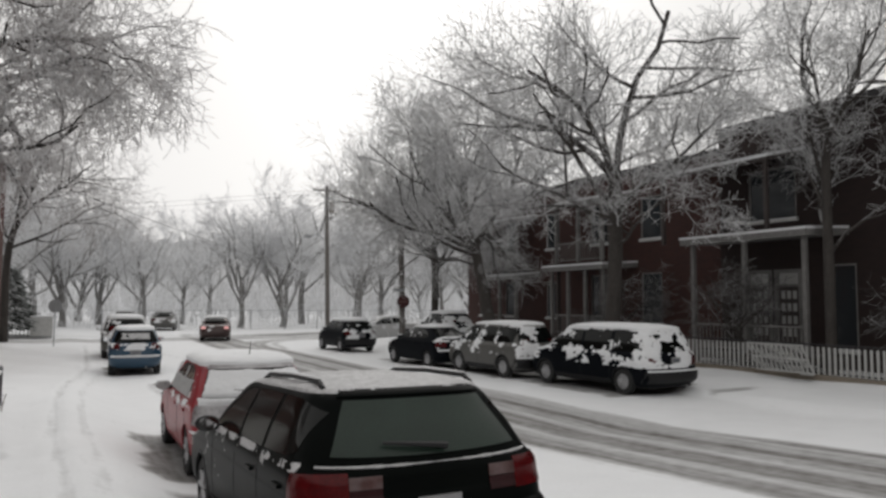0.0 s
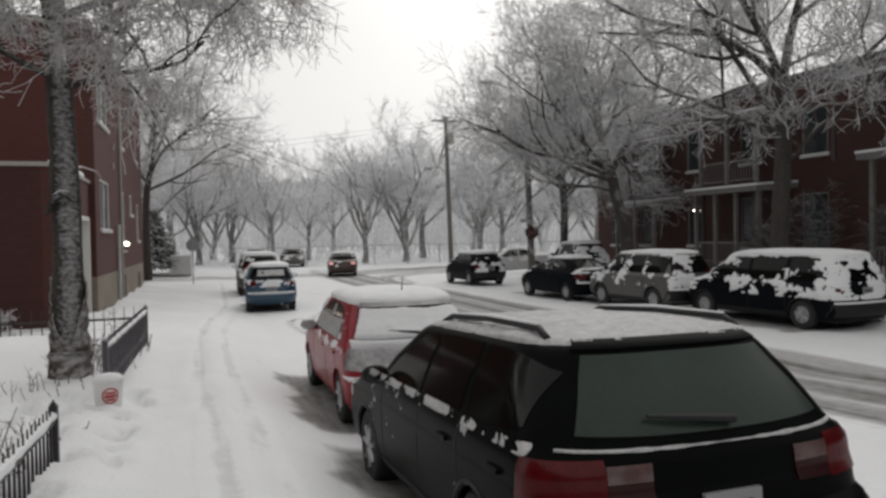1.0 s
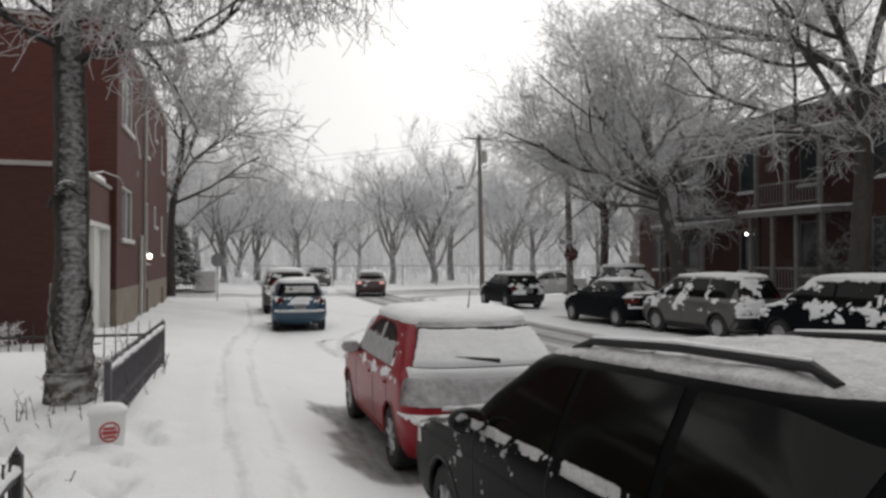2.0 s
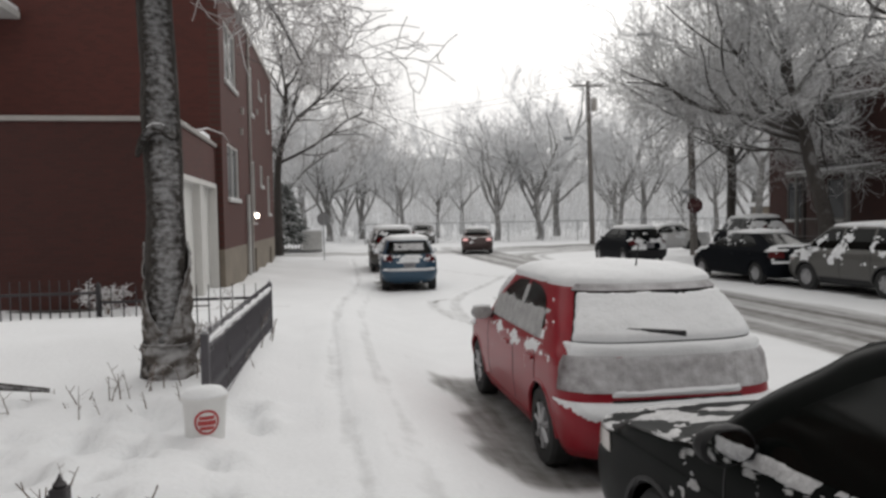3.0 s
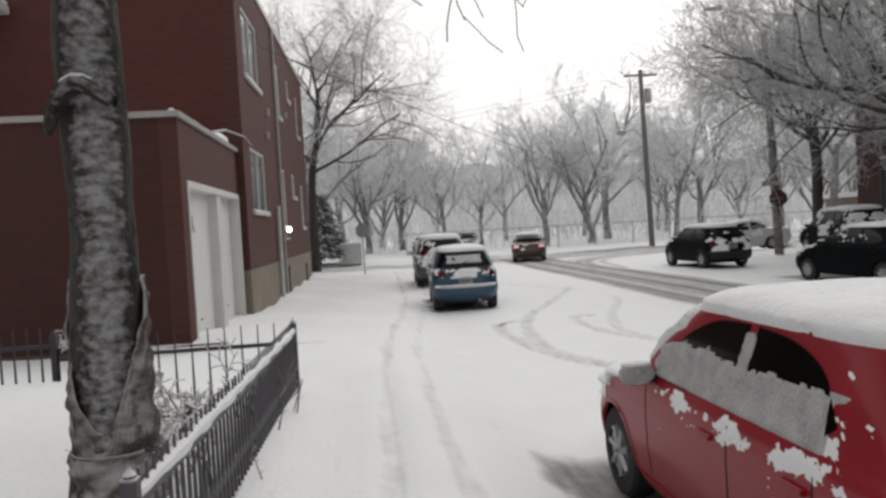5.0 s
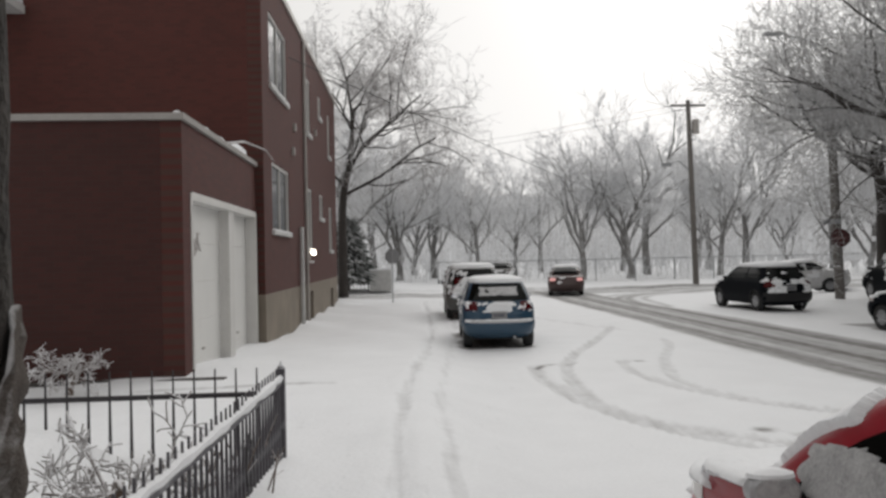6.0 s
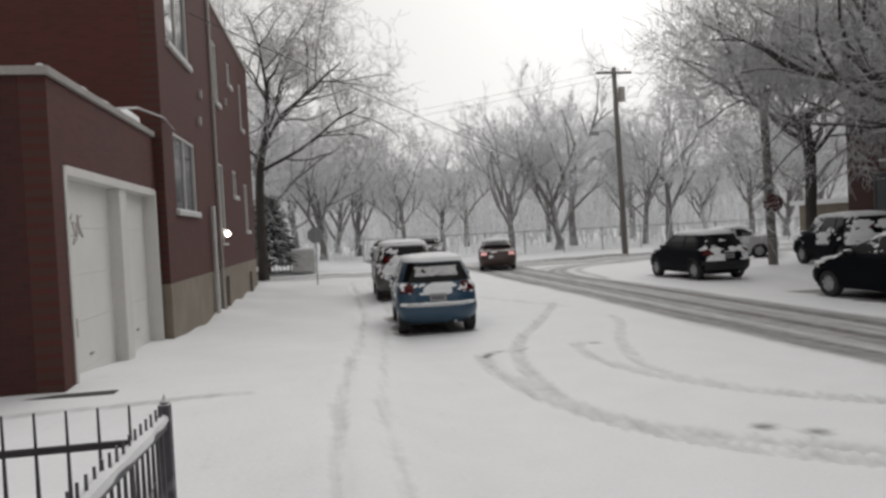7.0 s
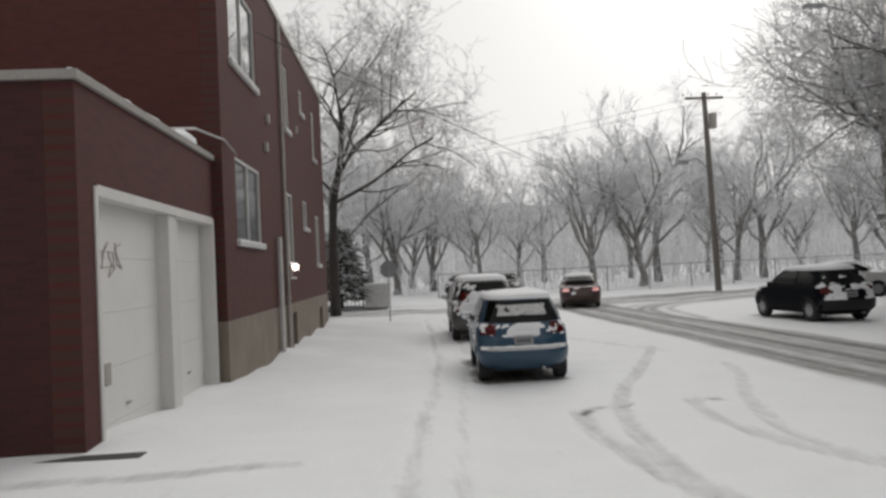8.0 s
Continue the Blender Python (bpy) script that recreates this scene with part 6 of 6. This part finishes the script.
def stop_sign(at, turn, parent=None, post=False, radius=0.34, front_mat=STOP_RED, label="red octagonal stop sign"):
    root = empty("stop_sign", pose(*at, 0, 0, turn))
    v, f = [], []
    for y in (-0.006, 0.006):
        for k in range(8):
            a = math.pi / 8 + k * math.pi / 4
            v.append((math.cos(a) * radius, y, math.sin(a) * radius))
    f = [tuple(range(7, -1, -1)), tuple(range(8, 16))] + [(k, (k + 1) % 8, 8 + (k + 1) % 8, 8 + k) for k in range(8)]
    mesh_object("plate", [Vector(p) for p in v], [tuple(reversed(q)) for q in f], front_mat, root, smooth=False)
    if post:
        tube("post", [(0, 0.04, -2.2), (0, 0.04, 0.3)], 0.03, 8, STEEL, root)
    else:
        part("word_bar", boxes((-0.2, 0.2, -0.011, -0.006, -0.045, 0.045)), WORD_BAR, root)
        part("name_plate", boxes((-0.55, 0.05, -0.01, 0.01, 0.5, 0.68), bevel=0.004), STEEL, root)
        part("bracket", boxes((-0.03, 0.03, 0.006, 0.12, -0.05, 0.05)), STEEL, root)
    tagged(root, label, "stop sign")


stop_sign((16.0, 34.36, 2.35), -22)
stop_sign((0.15, 41.0, 2.05), 172, post=True, front_mat=STEEL, label="grey back of a stop sign on a thin post")


def wire(label, a, b, sag, r=0.007):
    pts = [Vector(a).lerp(Vector(b), k / 16) - Vector((0, 0, sag * 4 * (k / 16) * (1 - k / 16))) for k in range(17)]
    tagged(tube("wire", pts, r, 5, BLACK), label, "wire")


wire("thin service cable from the brick building across the junction", (-2.25, 28.05, 7.1), (18.5, 60, 4.7), 0.15, 0.012)
wire("overhead power line to the far corner", (16.0, 49.6, 10.2), (-20, 75, 9.5), 0.7)
wire("overhead power line beside it", (17.7, 49.6, 10.2), (-18, 77, 9.4), 0.7)
wire("overhead power line along the side street", (17.7, 49.6, 10.2), (60, 40, 10.0), 0.8)

# kerb and chain-link fence beyond the junction
v, f = [], []
fence = empty("chain_link_fence", pose(3, 57.5, 0.12, 0, 0, -3))
for k in range(16):
    tube("post", [(k * 2.6, 0, 0), (k * 2.6, 0, 1.55)], 0.035, 7, STEEL, fence)
tube("top_rail", [(0, 0, 1.5), (39, 0, 1.5)], 0.025, 6, STEEL, fence)
v, f = [], []
for k in range(260):
    x = k * 0.15
    tube_data([(x, 0, 0.05), (x + 0.75, 0, 1.5)], [0.006, 0.006], 3, v, f, cap=False)
    tube_data([(x + 0.75, 0, 0.05), (x, 0, 1.5)], [0.006, 0.006], 3, v, f, cap=False)
tagged(mesh_object("mesh", v, f, STEEL, fence, "woven wire"), kind="stuff")
tagged(fence, "chain-link fence along the park edge", "fence")

# dark evergreen and low cabinet at the far corner
def evergreen(at, height, seed):
    r = random.Random(seed)
    root = empty("evergreen", pose(*at))
    tube("trunk", [(0, 0, 0), (0, 0, height)], [0.12, 0.02], 8, BARK, root)
    v, f = [], []
    for _ in range(900):
        h = r.random()
        a, rad = r.uniform(0, 6.28), (1 - h) * 0.42 * height * r.uniform(0.3, 1) + 0.1
        p = Vector((math.cos(a) * rad, math.sin(a) * rad, 0.12 * height + h * height * 0.88))
        d = Vector((math.cos(a), math.sin(a), -0.35)) * 0.4 + Vector((r.uniform(-0.15, 0.15), r.uniform(-0.15, 0.15), 0))
        tube_data([p - d * 0.6, p, p + d], [0.02, 0.07, 0.012], 4, v, f)
    mesh_object("crown", v, f, EVERGREEN, root)
    tagged(root, "dark evergreen dusted with snow", "tree")


evergreen((-2.4, 50.5, 0.1), 4.2, 1)
evergreen((-4.0, 52.0, 0.1), 4.8, 2)
cab = empty("utility_cabinet", pose(-0.6, 50.3, 0.15))
part("body", boxes((-0.6, 0.6, -0.3, 0.3, 0, 1.15), bevel=0.02), WHITE_OLD, cab)
part("snow_cap", boxes((-0.62, 0.62, -0.32, 0.32, 1.152, 1.24), bevel=0.03), SNOW, cab)
tagged(cab, "pale utility cabinet with snow on top", "cabinet")
iron_fence("low green metal fence at the far corner", (-5, 50.6), (-1.3, 50.4), 1.2, 0.15, 0.2, IRON, 0.02, True)


# ---------------------------------------------------------------- brick houses across the street
HX = 22.0
H_M = pose(HX, 38.2, 0, 0, 0, 180)
house_windows = [(1.4, 2.5, 1.6, 3.4), (4.2, 5.4, 1.6, 3.4), (1.4, 2.5, 5.0, 6.8), (4.2, 5.4, 5.0, 6.8), (8.0, 9.1, 5.0, 6.8), (8.0, 9.1, 1.6, 3.4), (11.5, 12.7, 1.5, 3.6), (11.5, 12.7, 5.0, 6.8), (14.8, 16.0, 1.5, 3.6), (14.8, 16.0, 5.0, 6.8)]
wall_with_holes("wall_row_house", BROWN_Y, 19.0, -0.3, 7.9, house_windows, 0.3, H_M, "dark brown-red brick front of a two-storey row house")
for a, b, c, d in house_windows:
    window("window_2", H_M @ pose(0, a, c), b - a, d - c, "tall sash window in the dark brick house front", 0, True, PORCH_GREY)
# dark sheets put behind the panes stand for the shade of the rooms
tagged(part("curtain_row", boxes(*[(HX + 0.31, HX + 0.34, 38.2 - b, 38.2 - a, c, d) for a, b, c, d in house_windows]), DARK_WOOD_AND_ROOM), "dark sheets for the shade of the rooms behind the row house windows", "curtain", kind="structure")
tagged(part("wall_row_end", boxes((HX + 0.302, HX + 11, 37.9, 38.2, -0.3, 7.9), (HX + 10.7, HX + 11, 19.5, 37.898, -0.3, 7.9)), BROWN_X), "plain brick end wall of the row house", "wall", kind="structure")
tagged(part("roof_row", boxes((HX - 0.15, HX + 11.1, 19.2, 38.35, 7.902, 8.12), bevel=0.02), ROOF_DARK), "flat dark roof of the row house with snow", "roof", kind="structure")
NEAR_M = pose(HX, 19.2, 0, 0, 0, 180)
near_windows = [(1.2, 2.1, 0.9, 3.5), (2.35, 3.25, 0.9, 3.5), (4.3, 5.2, 0.9, 3.6), (1.3, 3.2, 5.2, 7.0), (8.0, 9.2, 1.4, 3.4), (8.0, 9.2, 5.2, 7.0), (11.5, 12.8, 1.4, 3.4), (16, 17.2, 1.4, 3.4)]
wall_with_holes("wall_dark_house", NEAR_BLACK_Y, 32.0, -0.3, 8.6, near_windows, 0.3, NEAR_M, "very dark brick front of a house with porches")
for k, (a, b, c, d) in enumerate(near_windows):
    if k in (0, 1):
        root = empty("door_1", NEAR_M @ pose(0, a, c))
        w, h = b - a, d - c
        part("leaf", boxes((-0.12, -0.06, 0.05, w - 0.05, 0, h - 0.55), bevel=0.006), DARK_WOOD_AND_ROOM, root)
        part("frame", boxes((-0.12, 0.03, -0.08, 0.05, 0, h), (-0.12, 0.03, w - 0.05, w + 0.08, 0, h), (-0.12, 0.03, 0.05, w - 0.05, h - 0.12, h), (-0.12, 0.03, 0.05, w - 0.05, h - 0.58, h - 0.5)), PORCH_GREY, root)
        for r in range(4):
            for q in range(3):
                part("pane", boxes((-0.058, -0.05, 0.14 + q * 0.22, 0.28 + q * 0.22, 0.35 + r * 0.42, 0.62 + r * 0.42), bevel=0.004), CURTAIN, root)
        part("transom", boxes((-0.1, -0.08, 0.05, w - 0.05, h - 0.5, h - 0.12)), CURTAIN, root)
        tagged(root, "dark glazed double-house front door with many small panes", "door", group="front doors", kind="structure")
    else:
        window("window_3", NEAR_M @ pose(0, a, c), b - a, d - c, "dark sash window with weathered pale frame", 0, True, PORCH_GREY)
# sheets in the same dark tone stand for the shade of these rooms
tagged(part("curtain_dark", boxes(*[(HX + 0.31, HX + 0.34, 19.2 - b, 19.2 - a, c, d) for a, b, c, d in near_windows]), DARK_WOOD_AND_ROOM), "dark sheets for the shade of the rooms behind the house windows", "curtain", kind="structure")
tagged(part("roof_dark_house", boxes((HX - 0.2, HX + 11.1, -12.8, 19.19, 8.602, 8.82), bevel=0.02), ROOF_DARK), "flat dark roof edge of the near house", "roof", kind="structure")
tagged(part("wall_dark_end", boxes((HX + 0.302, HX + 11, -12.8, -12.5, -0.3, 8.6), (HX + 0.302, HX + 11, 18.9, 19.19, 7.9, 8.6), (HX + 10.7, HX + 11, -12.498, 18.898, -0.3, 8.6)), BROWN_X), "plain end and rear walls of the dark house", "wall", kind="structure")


def porch(label, y0, y1, depth, floor, roof_z, columns, upper=False, slope=0.25, side_snow=0.08):
    """A porch before the house front, from y0 to y1."""
    root = empty("porch", pose(HX - depth, y0, 0))
    L = y1 - y0
    part("deck", boxes((0, depth - 0.01, 0, L, floor - 0.22, floor), bevel=0.01), DARK_WOOD_AND_ROOM, root)
    bm = boxes((-0.25, depth - 0.01, -0.2, L + 0.2, roof_z, roof_z + 0.2))
    for q in bm.verts:
        q.co.z += slope * (q.co.x / depth)
    part("canopy", bm, PORCH_GREY, root)
    bm = boxes((-0.27, depth - 0.02, -0.22, L + 0.22, roof_z + 0.202, roof_z + 0.2 + side_snow))
    for q in bm.verts:
        q.co.z += slope * (q.co.x / depth)
    part("snow_cap", bm, SNOW, root)
    for k in range(columns):
        y = 0.1 + (L - 0.2) * k / (columns - 1)
        part("column", boxes((0.02, 0.16, y - 0.07, y + 0.07, floor, roof_z), bevel=0.01), PORCH_GREY, root)
    part("railing", boxes((0.06, 0.1, 0.1, L - 0.1, floor + 0.85, floor + 0.92), (0.06, 0.1, 0.1, L - 0.1, floor + 0.1, floor + 0.15)), PORCH_GREY, root)
    for k in range(int(L / 0.16)):
        part("baluster", boxes((0.07, 0.09, 0.1 + k * 0.16, 0.125 + k * 0.16, floor + 0.15, floor + 0.85)), PORCH_GREY, root)
    for y in (0.1, L - 0.25):
        part("support", boxes((0.05, 0.2, y, y + 0.15, -0.1, floor - 0.22)), DARK_WOOD_AND_ROOM, root)
    tagged(root, label, "porch")


porch("weathered white upper balcony with columns below, snow on its canopy", 24.0, 27.4, 1.6, 4.1, 6.6, 3, slope=0.3)
porch("weathered white porch with slim columns at ground level", 23.8, 27.6, 1.7, 0.9, 3.75, 4, slope=0.1)
porch("dark porch before the glazed doors, pale columns and flat canopy", 14.4, 19.0, 1.8, 0.75, 4.4, 3, slope=0.1)
porch("small balcony on the red brick house front", 31.2, 34.2, 1.2, 4.2, 6.4, 2, slope=0.2)
porch("low porch of the red brick house", 31.0, 34.4, 1.3, 0.8, 3.5, 3, slope=0.15)
aw = empty("awning", pose(HX - 1.9, 15.6, 6.9))
bm = boxes((0, 1.88, 0, 4.8, 0, 0.12))
for q in bm.verts:
    q.co.z += 0.42 * q.co.x / 1.9
part("board", bm, DARK_WOOD_AND_ROOM, aw)
bm = boxes((-0.02, 1.86, -0.03, 4.83, 0.123, 0.23))
for q in bm.verts:
    q.co.z += 0.42 * q.co.x / 1.9
part("snow_cap", bm, SNOW, aw)
for y in (0.15, 4.65):
    part("post", boxes((0.05, 0.17, y - 0.06, y + 0.06, -2.4, 0.02)), DARK_WOOD_AND_ROOM, aw)
tagged(aw, "dark sloping awning over the upper porch with snow along it", "awning")
lamp2 = empty("porch_lamp", pose(HX - 0.1, 29.6, 3.2))
v, f = lathe([(0.001, -0.07), (0.06, 0), (0.001, 0.07)], 12)
mesh_object("bulb", v, f, LAMP_GLOW, lamp2, "small lit bulb")
part("bracket", boxes((0.0, 0.1, -0.03, 0.03, -0.03, 0.03)), BLACK, lamp2)
tagged(lamp2, "small lit lamp on the red brick house", "lamp")


# pale picket fence and metal steps across the street
def picket_fence(label, x, y0, y1, z):
    root = empty("picket_fence", pose(x, y0, z))
    L = y1 - y0
    part("rail", boxes((-0.02, 0.02, 0, L, 0.88, 0.93)), IRON, root)
    part("rail", boxes((-0.02, 0.02, 0, L, 0.1, 0.15)), IRON, root)
    first = None
    for k in range(int(L / 0.17)):
        if first is None:
            first = part("picket", boxes((-0.05, -0.025, 0, 0.075, 0.08, 0.84), bevel=0.006), PICKET_PALE, root)
            ob = first
        else:
            ob = new("picket", first.data)
            ob.parent = root
        ob.location.y = 0.05 + k * 0.17
    part("kerb", boxes((-0.1, 0.1, 0, L, -0.2, 0.07), bevel=0.01), CONCRETE, root)
    tagged(root, label, "fence")


picket_fence("pale picket fence before the dark house", 19.3, 4.5, 19.6, 0.3)
st = empty("metal_steps", pose(18.95, 13.3, 0.34))
for z in (0.05, 0.42, 0.8):
    part("rail", boxes((-0.02, 0.02, 0.45 * z, 1.9 + 0.45 * z, z, z + 0.05), bevel=0.006), PICKET_PALE, st)
for k in range(14):
    tube("slat", [(0, 0.05 + k * 0.14, 0.05), (0, 0.4 + k * 0.14, 0.82)], 0.025, 5, PICKET_PALE, st)
for k in range(4):
    part("tread", boxes((0.05, 1.0, 0.2 + k * 0.4, 0.52 + k * 0.4, 0.16 * k, 0.16 * k + 0.05), bevel=0.005), PICKET_PALE, st)
tagged(st, "pale metal steps with a slatted railing before the house", "steps")
# tall vine-like shrubs against the dark house
for at, sd in (((20.7, 10.4, 0.3), 53), ((19.9, 16.6, 0.3), 54), ((20.4, 22.6, 0.3), 52)):
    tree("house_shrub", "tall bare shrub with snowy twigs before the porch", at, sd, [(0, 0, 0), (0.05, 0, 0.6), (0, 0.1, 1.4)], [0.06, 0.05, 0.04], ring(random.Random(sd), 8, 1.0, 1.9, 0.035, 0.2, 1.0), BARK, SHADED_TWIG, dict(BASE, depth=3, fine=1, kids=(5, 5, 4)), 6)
# snow-roofed house far behind the corner
fh = empty("far_house", pose(34, 47, -0.6))
part("wall", boxes((-3, 5, 0, 7, 0, 3.0)), CONCRETE, fh)
bm = boxes((-3.4, 5.4, -0.4, 7.4, 3.002, 3.3))
part("snowy_roof", bm, SNOW, fh)
part("window", boxes((-3.04, -3.0, 1.5, 3.0, 1.0, 2.2)), WINDOW_GLASS, fh)
tagged(fh, "low house with snow on its flat roof behind the corner", "house")
